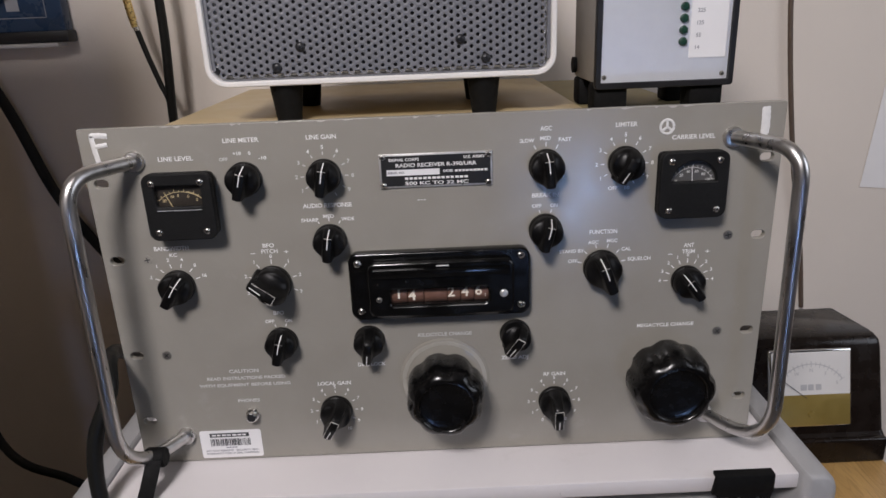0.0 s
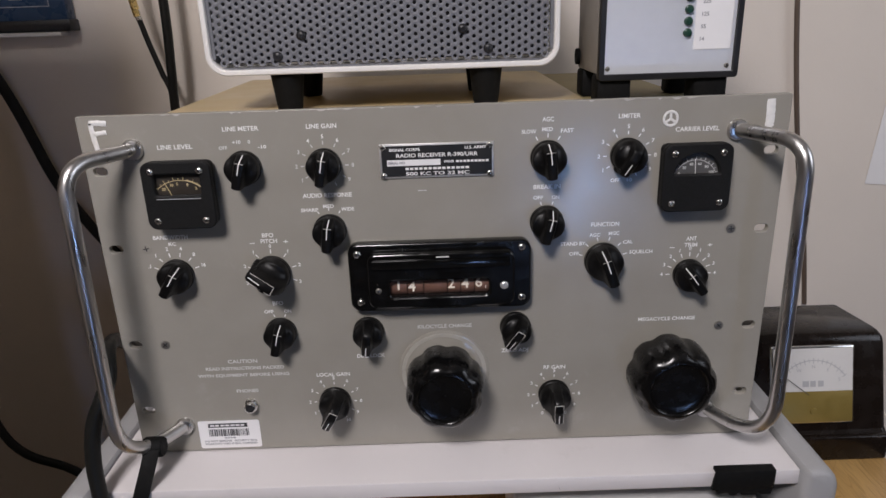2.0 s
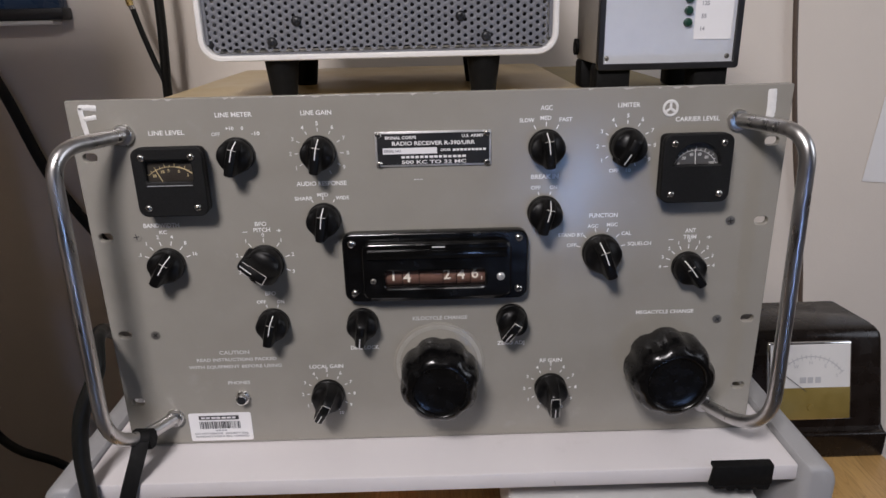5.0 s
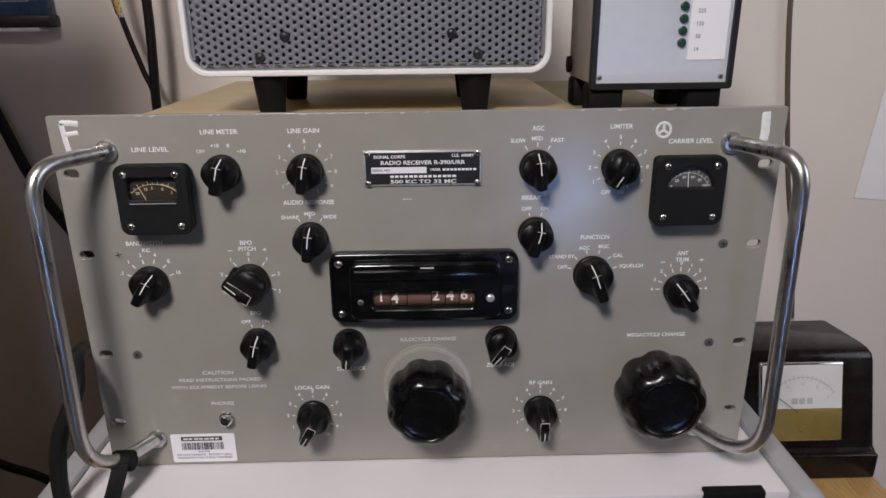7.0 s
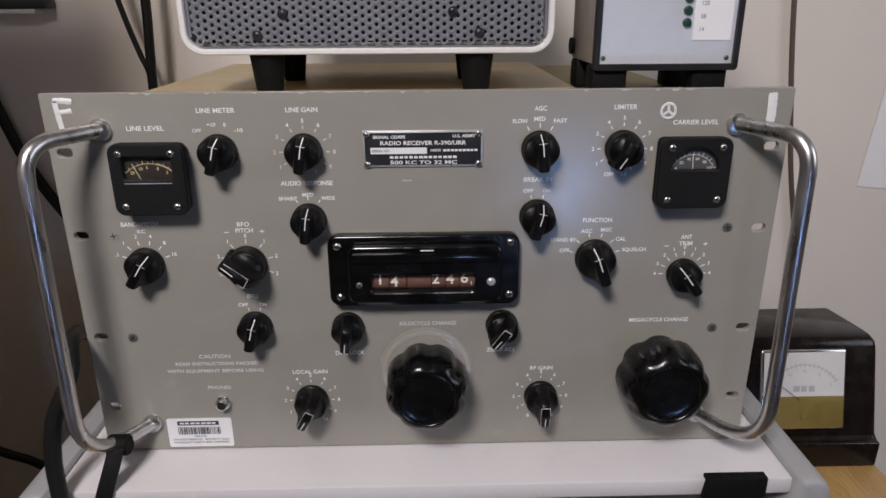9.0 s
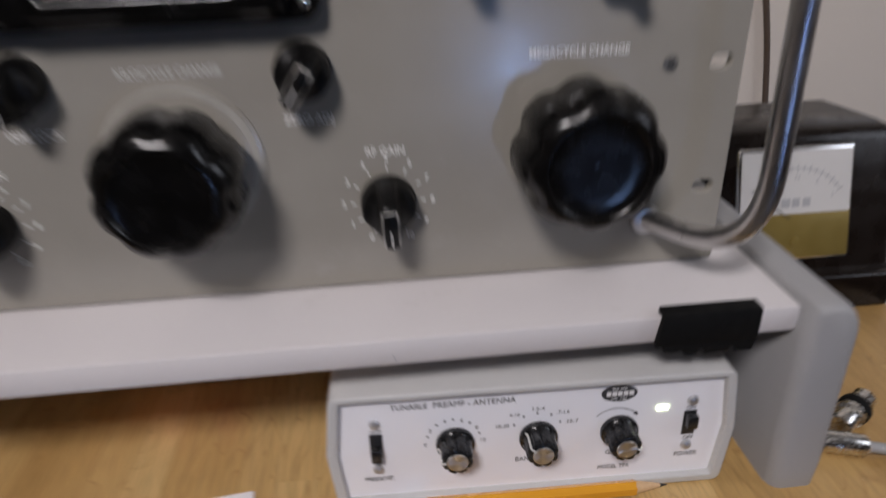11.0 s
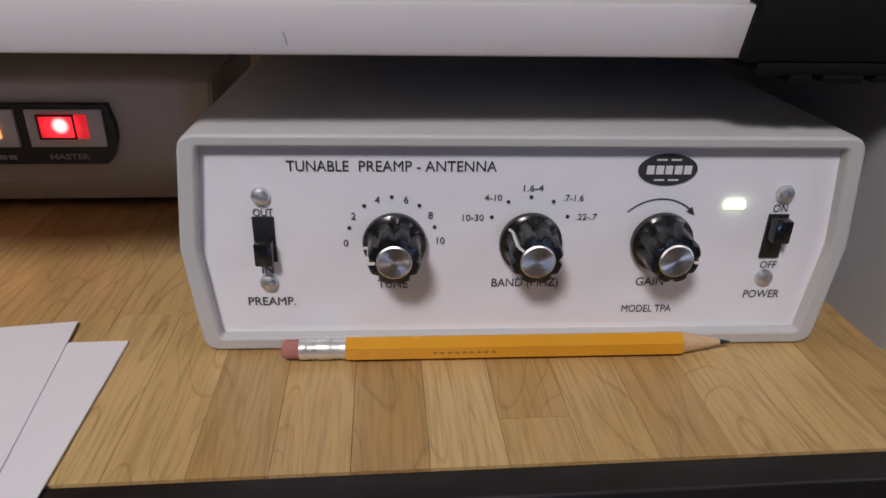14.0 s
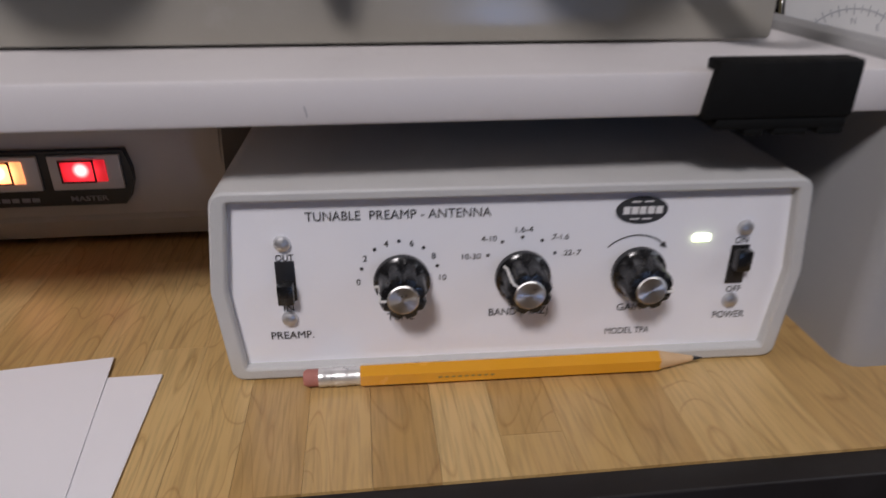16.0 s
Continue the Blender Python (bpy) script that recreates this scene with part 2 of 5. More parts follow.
M_SILVER = material("silver_front_foil", (0.76, 0.78, 0.82), 0.34, 0.4, rough_var=0.03, var=0.03, scale=130, bump=0.02, bump_scale=400)
M_BOXSIDE = material("grey_brown_case_paint", (0.30, 0.275, 0.245), 0.45, var=0.06)
M_LEDOFF = material("green_led_off", (0.010, 0.045, 0.028), 0.3, var=0.2)
M_CDR = material("brown_black_bakelite", (0.009, 0.006, 0.0045), 0.25, var=0.3, scale=60)
M_CDR.node_tree.nodes["Principled BSDF"].inputs["Specular IOR Level"].default_value = 0.3
M_CDRFACE = material("ivory_meter_card", (0.62, 0.61, 0.59), 0.5, var=0.03)
M_BRASS = material("brass_paint", (0.26, 0.19, 0.050), 0.4, 0.35, var=0.08, scale=90)
M_CHROME = material("chrome_plate", (0.80, 0.80, 0.80), 0.12, 1.0, var=0.05)
M_CASE = material("light_grey_case_plastic", (0.53, 0.53, 0.525), 0.5, var=0.03, scale=60, bump=0.2, bump_scale=1800)
M_FACE = material("white_front_plate", (0.87, 0.875, 0.92), 0.30, var=0.012, scale=60, rough_var=0.012)
M_KNOB = material("black_knob_plastic", (0.012, 0.012, 0.013), 0.25, var=0.2, scale=300)
M_CAP = material("spun_aluminium_cap", (0.70, 0.69, 0.68), 0.36, 1.0, var=0.05, scale=500)
tg = M_CAP.node_tree.nodes.new("ShaderNodeTangent")
tg.direction_type, tg.axis = "RADIAL", "Y"
M_CAP.node_tree.links.new(tg.outputs[0], M_CAP.node_tree.nodes["Principled BSDF"].inputs["Tangent"])
M_CAP.node_tree.nodes["Principled BSDF"].inputs["Anisotropic"].default_value = 0.85
M_STRIP = material("grey_beige_plastic", (0.58, 0.54, 0.49), 0.5, var=0.04, scale=60)
M_ROCKER_BEZEL = material("pale_switch_bezel", (0.60, 0.58, 0.56), 0.4, var=0.03)
M_RED = neon_rocker("lit_red_rocker", (-0.0290, 0.0730, -0.0655), (0.48, 0.010, 0.016), (1.0, 0.60, 0.55), (0.45, 0.02, 0.02))
M_ORANGE = neon_rocker("lit_orange_rocker", (-0.0645, 0.0730, -0.0655), (1.0, 0.33, 0.11), (1.0, 0.86, 0.62), (0.6, 0.2, 0.05), 6.0)
M_GAP = material("dark_red_gap", (0.05, 0.006, 0.004), 0.5, var=0.1)
M_LED = glowing("lit_pale_green_led", (0.85, 1.0, 0.55), 4.5, (0.8, 0.9, 0.7))
M_PENCIL = material("yellow_pencil_lacquer", (0.74, 0.34, 0.022), 0.22, var=0.05, scale=90, coat=0.4)
M_PENCILWOOD = material("cedar_wood", (0.60, 0.40, 0.22), 0.6, var=0.15, scale=300)
M_GRAPHITE = material("graphite", (0.03, 0.03, 0.03), 0.4, 0.3)
M_ERASER = material("pink_eraser", (0.42, 0.17, 0.14), 0.8, var=0.12, scale=300, bump=0.3)
M_PAPER = material("white_card", (0.88, 0.86, 0.89), 0.7, var=0.015, scale=40)
M_WALLPAPER = material("white_sheet", (0.82, 0.80, 0.78), 0.7, var=0.02)
M_BLUE = material("navy_blue_frame", (0.020, 0.045, 0.095), 0.3, var=0.15, scale=60)
M_BLACKTRIM = material("black_trim", (0.012, 0.012, 0.014), 0.4, var=0.2)
M_DESKEDGE = material("dark_brown_edge_band", (0.010, 0.007, 0.006), 0.5, var=0.2)
M_WOOD = wood_material("oak_stave", (0.36, 0.210, 0.070), (0.52, 0.330, 0.125), (0.68, 0.480, 0.215))
M_FROST = material("frosted_rivet_metal", (0.62, 0.62, 0.63), 0.42, 0.9, var=0.2, scale=700)
M_RING = material("worn_grey_ring", (0.36, 0.345, 0.31), 0.35, var=0.15, scale=200)
for mt in (M_METER, M_CABLE):
    mt.node_tree.nodes["Principled BSDF"].inputs["Specular IOR Level"].default_value = 0.28
M_GLASS = glass_material("clear_glass")
M_DIRT = material("old_paint_patch", (0.46, 0.43, 0.40), 0.6, var=0.15, scale=500)


# ---------------------------------------------------------------- mesh helpers
def obj_from(name, bm, mat, parent=None, label="", smooth=True, angle=40):
    me = bpy.data.meshes.new(name)
    bmesh.ops.recalc_face_normals(bm, faces=bm.faces)
    if smooth:
        lim = radians(angle)
        for f in bm.faces:
            f.smooth = True
        for e in bm.edges:
            if len(e.link_faces) == 2 and e.calc_face_angle(0) > lim:
                e.smooth = False
    bm.to_mesh(me)
    bm.free()
    me.materials.append(mat)
    ob = new(name, me)
    if parent:
        ob.parent = parent
    if label:
        ob["label"] = label
    return ob


def part(name, bm, mat, parent, label="", angle=40):
    return obj_from(name, bm, mat, parent, label, angle=angle)


def thing(name, label, category, at=(0, 0, 0), group="", kind="", turn=0):
    ob = new(name)
    ob.matrix_basis = pose(*at, 0, 0, turn)
    ob.empty_display_size = 0.02
    return tagged(ob, label, category, group, kind)


def box(x0, x1, y0, y1, z0, z1, bevel=0.0, seg=2, bm=None):
    bm = bm or bmesh.new()
    made = bmesh.ops.create_cube(bm, size=1)["verts"]
    for v in made:
        v.co = Vector(((x0 + x1) / 2 + v.co.x * (x1 - x0), (y0 + y1) / 2 + v.co.y * (y1 - y0), (z0 + z1) / 2 + v.co.z * (z1 - z0)))
    if bevel:
        edges = list({e for v in made for e in v.link_edges})
        bmesh.ops.bevel(bm, geom=edges, offset=bevel, segments=seg, affect="EDGES", profile=0.5)
    return bm


def lathe(profile, axis="y", at=(0, 0, 0), n=40, bm=None, shape=None):
    """profile: (radius, distance along the axis). shape(angle, radius, distance) may alter the radius."""
    bm = bm or bmesh.new()
    rings = []
    for r, d in profile:
        ring = []
        for i in range(n):
            a = 2 * math.pi * i / n
            rr = shape(a, r, d) if shape else r
            u, w = rr * math.cos(a), rr * math.sin(a)
            co = {"y": (u, d, w), "z": (u, w, d), "x": (d, u, w)}[axis]
            ring.append(bm.verts.new(Vector(at) + Vector(co)))
        rings.append(ring)
    for a, b in zip(rings, rings[1:]):
        for i in range(n):
            bm.faces.new((a[i], a[(i + 1) % n], b[(i + 1) % n], b[i]))
    bm.faces.new(rings[0])
    bm.faces.new(rings[-1])
    return bm


def smooth_path(points, per=8):
    pts = [Vector(p) for p in points]
    out = []
    for i in range(len(pts) - 1):
        p0, p1, p2, p3 = pts[max(i - 1, 0)], pts[i], pts[i + 1], pts[min(i + 2, len(pts) - 1)]
        for s in range(per):
            t = s / per
            out.append(0.5 * ((2 * p1) + (p2 - p0) * t + (2 * p0 - 5 * p1 + 4 * p2 - p3) * t * t + (3 * p1 - p0 - 3 * p2 + p3) * t ** 3))
    out.append(pts[-1])
    return out


def tube(path, radius, n=12, bm=None):
    bm = bm or bmesh.new()
    rings = []
    side = None
    for i, p in enumerate(path):
        d = (path[min(i + 1, len(path) - 1)] - path[max(i - 1, 0)]).normalized()
        if side is None:
            side = d.orthogonal().normalized()
        side = (side - d * side.dot(d)).normalized()
        up = d.cross(side)
        rings.append([bm.verts.new(p + radius * (math.cos(2 * math.pi * k / n) * side + math.sin(2 * math.pi * k / n) * up)) for k in range(n)])
    for a, b in zip(rings, rings[1:]):
        for i in range(n):
            bm.faces.new((a[i], a[(i + 1) % n], b[(i + 1) % n], b[i]))
    bm.faces.new(rings[0])
    bm.faces.new(rings[-1])
    return bm


def round_rect(x0, x1, z0, z1, r, n=6):
    pts = []
    for cx, cz, a0 in ((x1 - r, z1 - r, 0), (x0 + r, z1 - r, 90), (x0 + r, z0 + r, 180), (x1 - r, z0 + r, 270)):
        for i in range(n + 1):
            a = radians(a0 + 90 * i / n)
            pts.append((cx + r * math.cos(a), cz + r * math.sin(a)))
    return pts


PENDING = []


def cutout(name, loops, y_front, y_back, mat, parent, label="", bevel=0.0):
    """A plate in the x-z plane between y_front and y_back: the first loop is its outline, the others are holes."""
    cu = bpy.data.curves.new(name, "CURVE")
    cu.dimensions, cu.fill_mode = "2D", "BOTH"
    cu.extrude = (y_back - y_front) / 2 - bevel
    cu.bevel_depth, cu.bevel_resolution = bevel, 1
    for pts in loops:
        s = cu.splines.new("POLY")
        s.points.add(len(pts) - 1)
        for p, (x, z) in zip(s.points, pts):
            p.co = (x, z, 0, 1)
        s.use_cyclic_u = True
    ob = new(name + "_outline", cu)
    PENDING.append((ob, name, mat, parent, label, pose(0, (y_front + y_back) / 2, 0, 90), None))


def text(words, x, y, z, height, mat, parent, width=None, turn=0, align="CENTER", name="lettering", tilt=90, lean=0, label="", bold=0.00008):
    cu = bpy.data.curves.new(name, "FONT")
    cu.body, cu.size = words, height / 0.72
    cu.align_x, cu.align_y = align, "CENTER"
    cu.extrude, cu.resolution_u, cu.offset = 0.00004, 3, bold
    ob = new(name + "_text", cu)
    PENDING.append((ob, name, mat, parent, label, pose(x, y, z, tilt, lean, 0) @ pose(0, 0, 0, 0, 0, turn), width))


def settle():
    """Turn the outlines and letters into meshes."""
    bpy.context.view_layer.update()
    dg = bpy.context.evaluated_depsgraph_get()
    done = []
    for ob, name, mat, parent, label, m, width in PENDING:
        me = bpy.data.meshes.new_from_object(ob.evaluated_get(dg))
        done.append((me, ob, name, mat, parent, label, m, width))
    for me, ob, name, mat, parent, label, m, width in done:
        bpy.data.objects.remove(ob)
        if width and len(me.vertices):
            xs = [v.co.x for v in me.vertices]
            f = width / max(1e-6, max(xs) - min(xs))
            for v in me.vertices:
                v.co.x *= f
        me.name = name
        me.materials.clear()
        me.materials.append(mat)
        o = new(name, me)
        o.matrix_basis = m
        o.parent = parent
        if label:
            o["label"] = label
    PENDING.clear()


def bars(x0, x1, z, h, y, mat, parent, n=1, name="print_bar", seed=1):
    """Unreadable print as a row of plain bars, one mesh."""
    rnd = random.Random(seed)
    bm = bmesh.new()
    w = (x1 - x0) / n
    for i in range(n):
        a = x0 + i * w + w * 0.06
        b = x0 + (i + 1) * w - w * rnd.uniform(0.1, 0.25)
        box(a, b, y - 0.0001, y, z - h / 2, z + h / 2, bm=bm)
    return part(name, bm, mat, parent)


def screw(parent, x, y, z, r, mat=None, name="screw", slot=True, turn=20, dome=0.45):
    """A domed screw head whose base lies in the plane y, facing -y."""
    bm = lathe([(r, 0), (r, -r * 0.12), (r * 0.85, -r * dome * 0.7), (r * 0.45, -r * dome), (0.02 * r, -r * dome * 1.02)], at=(x, y, z), n=18)
    for f in bm.faces:
        f.material_index = 0
    if slot:
        for t in (turn, turn + 90):
            c = box(-r * 0.6, r * 0.6, y - r * dome * 1.10, y - r * dome * 0.8, -r * 0.10, r * 0.10)
            bmesh.ops.transform(c, matrix=Matrix.Translation((x, 0, z)) @ pose(0, 0, 0, 0, t, 0), verts=c.verts)
            for f in c.faces:
                f.material_index = 1
            me = bpy.data.meshes.new("slot_tmp")
            c.to_mesh(me)
            c.free()
            bm.from_mesh(me)
            bpy.data.meshes.remove(me)
    ob = part(name, bm, mat or M_SCREW, parent)
    ob.data.materials.append(M_BLACKTRIM)
    return ob


# ---------------------------------------------------------------- the room
DESK = -0.104
FLOOR, TOP = -0.85, 1.52
X0, X1, Y0, Y1 = -1.7, 1.9, -2.62, 0.46


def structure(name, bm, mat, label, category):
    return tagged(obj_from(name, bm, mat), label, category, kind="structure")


structure("wall_north", box(X0 - 0.1, X1 + 0.1, Y1, Y1 + 0.1, FLOOR, TOP), M_WALL, "plain beige painted wall behind the desk", "wall")
structure("wall_west", box(X0 - 0.1, X0, Y0, Y1, FLOOR, TOP), M_WALL_FAR, "unseen brown side wall, darkened to cut bounced light", "wall")
bm = box(X1, X1 + 0.1, Y0, Y1, FLOOR, 0.41)
box(X1, X1 + 0.1, Y0, Y1, 1.31, TOP, bm=bm)
box(X1, X1 + 0.1, Y0, -1.07, 0.41, 1.31, bm=bm)
box(X1, X1 + 0.1, -0.17, Y1, 0.41, 1.31, bm=bm)
structure("wall_east", bm, M_WALL_FAR, "unseen brown side wall with a window, darkened to cut bounced light", "wall")
win1 = thing("window_1", "white framed window in the side wall", "window", (X1, -0.62, 0.86), kind="structure")
bm = bmesh.new()
for b in ((-0.45, -0.41, -0.45, 0.45), (0.41, 0.45, -0.45, 0.45)):
    box(0.01, 0.06, b[0], b[1], b[2], b[3], 0.003, bm=bm)
    box(0.01, 0.06, -0.41, 0.41, b[0], b[1], 0.003, bm=bm)
part("window_frame", bm, M_WHITE, win1)
gl = part("pane", box(0.030, 0.034, -0.41, 0.41, -0.41, 0.41), M_GLASS, win1)
gl.visible_shadow = False
structure("wall_south", box(X0 - 0.1, X1 + 0.1, Y0 - 0.1, Y0, FLOOR, TOP), M_WALL_FAR, "unseen brown wall across the room, darkened to cut bounced light", "wall")
# Unseen door, made up to give the bluish source a place.
door = thing("assumed_door", "unseen assumed door that holds the bluish source", "door", (0.66, Y0, FLOOR), kind="structure")
cutout("door_leaf", [round_rect(-0.40, 0.40, 0.01, 2.05, 0.004, 2), round_rect(-0.06, 0.06, 0.20, 0.58, 0.004, 2)], 0.002, 0.040, M_WALL_FAR, door, "dark brown leaf of the assumed door", 0.001)
gl = part("pane", box(-0.06, 0.06, 0.010, 0.014, 0.20, 0.58), M_GLASS, door)
gl.visible_shadow = False
structure("floor", box(X0 - 0.1, X1 + 0.1, Y0 - 0.1, Y1 + 0.1, FLOOR - 0.1, FLOOR), M_FLOOR, "unseen carpeted floor, darkened to cut bounced light", "floor")
structure("ceiling", box(X0 - 0.1, X1 + 0.1, Y0 - 0.1, Y1 + 0.1, TOP, TOP + 0.1), M_CEIL, "unseen plain ceiling, darkened to cut bounced light", "ceiling")

# Unseen block, a stand-in for whatever keeps the lamp off the left wall.
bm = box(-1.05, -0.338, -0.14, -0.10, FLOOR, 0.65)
structure("shade_partition", bm, M_WALL, "unseen beige block, added to shade the wall's left end", "wall")

# ---------------------------------------------------------------- desk
desk = thing("desk", "wooden desk with oak stave top and dark edge band", "desk", (0, 0, DESK))
part("core_board", box(-0.34, 0.4325, -0.0905, 0.452, -0.034, -0.0045, 0.001), M_DESKEDGE, desk, "dark board under the staves")
part("edge_band", box(-0.34, 0.4330, -0.102, -0.0921, -0.036, -0.0003, 0.0010, 3), M_DESKEDGE, desk, "dark brown rounded edge band")
for lx in (-0.33, 0.395):
    part("panel_leg", box(lx, lx + 0.03, -0.07, 0.43, FLOOR - DESK, -0.034, 0.002), M_DESKEDGE, desk, "dark board leg")
part("back_panel", box(-0.29, 0.39, 0.41, 0.425, FLOOR - DESK + 0.3, -0.034, 0.001), M_DESKEDGE, desk)

# ---------------------------------------------------------------- riser shelf
shelf = thing("monitor_stand", "white laminate riser shelf with grey plastic side legs", "shelf stand", (0, 0, DESK))
HS = -DESK
bm = box(-0.2615, 0.2615, -0.047, 0.30, HS - 0.0142, HS - 0.001, 0.0016, 2)
part("shelf_board", bm, M_SHELF, shelf, "white laminate board with scuffed front edge")


def stand_leg(sign):
    """Side panel with a full rounded outer top edge, swept from front to back."""
    prof = []
    w0, w1 = 0.2625, 0.2895
    r = 0.017
    prof += [(w0, 0.0), (w0, HS - 0.001), (w0 + 0.002, HS + 0.0015)]
    for i in range(9):
        a = radians(90 - 90 * i / 8)
        prof.append((w1 - r + r * math.cos(a), HS + 0.002 - r + r * math.sin(a)))
    prof += [(w1, 0.012), (w1 - 0.002, 0.0)]
    bm = bmesh.new()
    rows = []
    for y, ins in ((-0.0540, 0.0062), (-0.0532, 0.0036), (-0.0508, 0.0014), (-0.0470, 0.0), (0.295, 0.0), (0.300, 0.004)):
        cx, cz = (w0 + w1) / 2, HS / 2
        rows.append([bm.verts.new((sign * (cx + (x - cx) * (1 - ins / 0.013)), y, cz + (z - cz) * (1 - ins / 0.09) if z > 0.001 else 0.0)) for x, z in prof])
    n = len(prof)
    for a, b in zip(rows, rows[1:]):
        for i in range(n):
            bm.faces.new((a[i], a[(i + 1) % n], b[(i + 1) % n], b[i]))
    bm.faces.new(rows[0])
    bm.faces.new(rows[-1])
    return bm


for s in (1, -1):
    part("side_leg", stand_leg(s), M_LEG, shelf, "grey moulded plastic side leg")
# scratches on the board's front edge
for sx, l, t in ((0.083, 0.003, 75),):
    bm = box(-l / 2, l / 2, -0.04735, -0.0471, -0.00012, 0.00012)
    bmesh.ops.transform(bm, matrix=Matrix.Translation((sx, 0, HS - 0.010)) @ pose(0, 0, 0, 0, t, 0), verts=bm.verts)
    part("scratch", bm, M_GREY_INK, shelf)

clip = thing("edge_clip", "black plastic clip gripping the shelf's front edge", "clip", (0.2196, -0.047, 0))
bm = box(-0.0218, 0.0218, -0.0042, -0.0004, -0.0142, 0.0022, 0.0010)
for v in bm.verts:
    if v.co.x < 0:
        v.co.x -= 0.0026 * (0.0022 - v.co.z) / 0.0164
part("clip_face", bm, M_RUBBER, clip)
part("clip_lip", box(-0.0218, 0.0218, -0.0035, 0.004, -0.0008, 0.0024, 0.0006), M_RUBBER, clip)
part("clip_foot", box(-0.0200, 0.0210, -0.0036, 0.016, -0.0176, -0.0140, 0.0008), M_RUBBER, clip)
for cx, cw in ((-0.0075, 0.0030), (0.0040, 0.0055), (0.0165, 0.0040)):
    part("clip_tooth", box(cx - cw, cx + cw, -0.0034, 0.004, -0.0196, -0.0172, 0.0006), M_RUBBER, clip)

# ---------------------------------------------------------------- radio receiver
W, H = 0.2413, 0.2667
radio = thing("radio_receiver", "grey military radio receiver with black knobs and steel handles", "radio receiver", (0, 0, 0))
slots = []
for sx in (-1, 1):
    for z in (0.2290, 0.1722, 0.0958, 0.0385):
        slots.append(round_rect(sx * 0.2318 - 0.0054, sx * 0.2318 + 0.0054, z - 0.0035, z + 0.0035, 0.0034, 5))
cutout("front_panel", [round_rect(-W, W, 0.0006, H, 0.0012, 3)] + slots, 0.0, 0.0050, M_PANEL, radio, "grey enamelled rack panel, scuffed", 0.0005)
part("chassis", box(-0.212, 0.212, 0.0052, 0.335, 0.003, 0.245, 0.002), M_OLIVE, radio, "dull olive metal chassis")
part("top_cover", box(-0.210, 0.118, 0.006, 0.338, 0.2452, 0.2585, 0.002), M_COVER, radio, "tan painted metal top cover")
part("rear_cover", box(0.1195, 0.210, 0.006, 0.336, 0.2452, 0.2545, 0.0015), M_OLIVE, radio, "dull olive top cover")
# chipped paint along the panel's top edge
rnd = random.Random(4)
for i in range(16):
    cx = rnd.uniform(-0.2, 0.2)
    l, hgt = rnd.uniform(0.002, 0.010), rnd.uniform(0.0005, 0.0014)
    bm = bmesh.new()
    pts = [(cx - l / 2, H), (cx - l * 0.2, H - hgt), (cx + l * 0.15, H - hgt * rnd.uniform(0.4, 1)), (cx + l / 2, H)]
    f = [bm.verts.new((x, -0.00012, z + 0.0001)) for x, z in pts]
    g = [bm.verts.new((x, 0.0015, z + 0.0001)) for x, z in (pts[0], pts[3])]
    bm.faces.new(f)
    bm.faces.new((f[0], f[3], g[1], g[0]))
    part("paint_chip", bm, M_DIRT, radio)


def rounded(points, bends, n=10):
    """A bent rod's centre line: straight runs joined by bends that start at the given distances from the corners."""
    pts = [Vector(p) for p in points]
    out = [pts[0]]
    for a, p, b, r in zip(pts, pts[1:], pts[2:], bends):
        u, w = (a - p).normalized(), (b - p).normalized()
        p0, p2 = p + u * r, p + w * r
        for k in range(n + 1):
            t = k / n
            out.append(p0 * (1 - t) ** 2 + p * 2 * t * (1 - t) + p2 * t * t)
    return out + [pts[-1]]


def handle(sign):
    """Steel rod: two feet splayed outwards from the panel and a long grip that leans out a little at its foot."""
    fx, z1, z0 = 0.2063, 0.2440, 0.0240
    path = rounded([(sign * fx, 0.0, z1), (sign * 0.2308, -0.0485, z1 - 0.0005), (sign * 0.2345, -0.0500, z0 + 0.0005), (sign * (fx - 0.001), 0.0, z0)], (0.0220, 0.0400))
    bar = part("handle", tube(path, 0.0049, 18), M_STEEL, radio, "polished steel grab handle")
    for z, x in ((z1, fx), (z0, fx - 0.001)):
        part("handle_collar", lathe([(0.0072, 0.0), (0.0072, -0.0020), (0.0064, -0.0036), (0.0050, -0.0040)], at=(sign * x, 0, z), n=28), M_STEEL, bar)
    return bar


handle(-1)
handle(1)


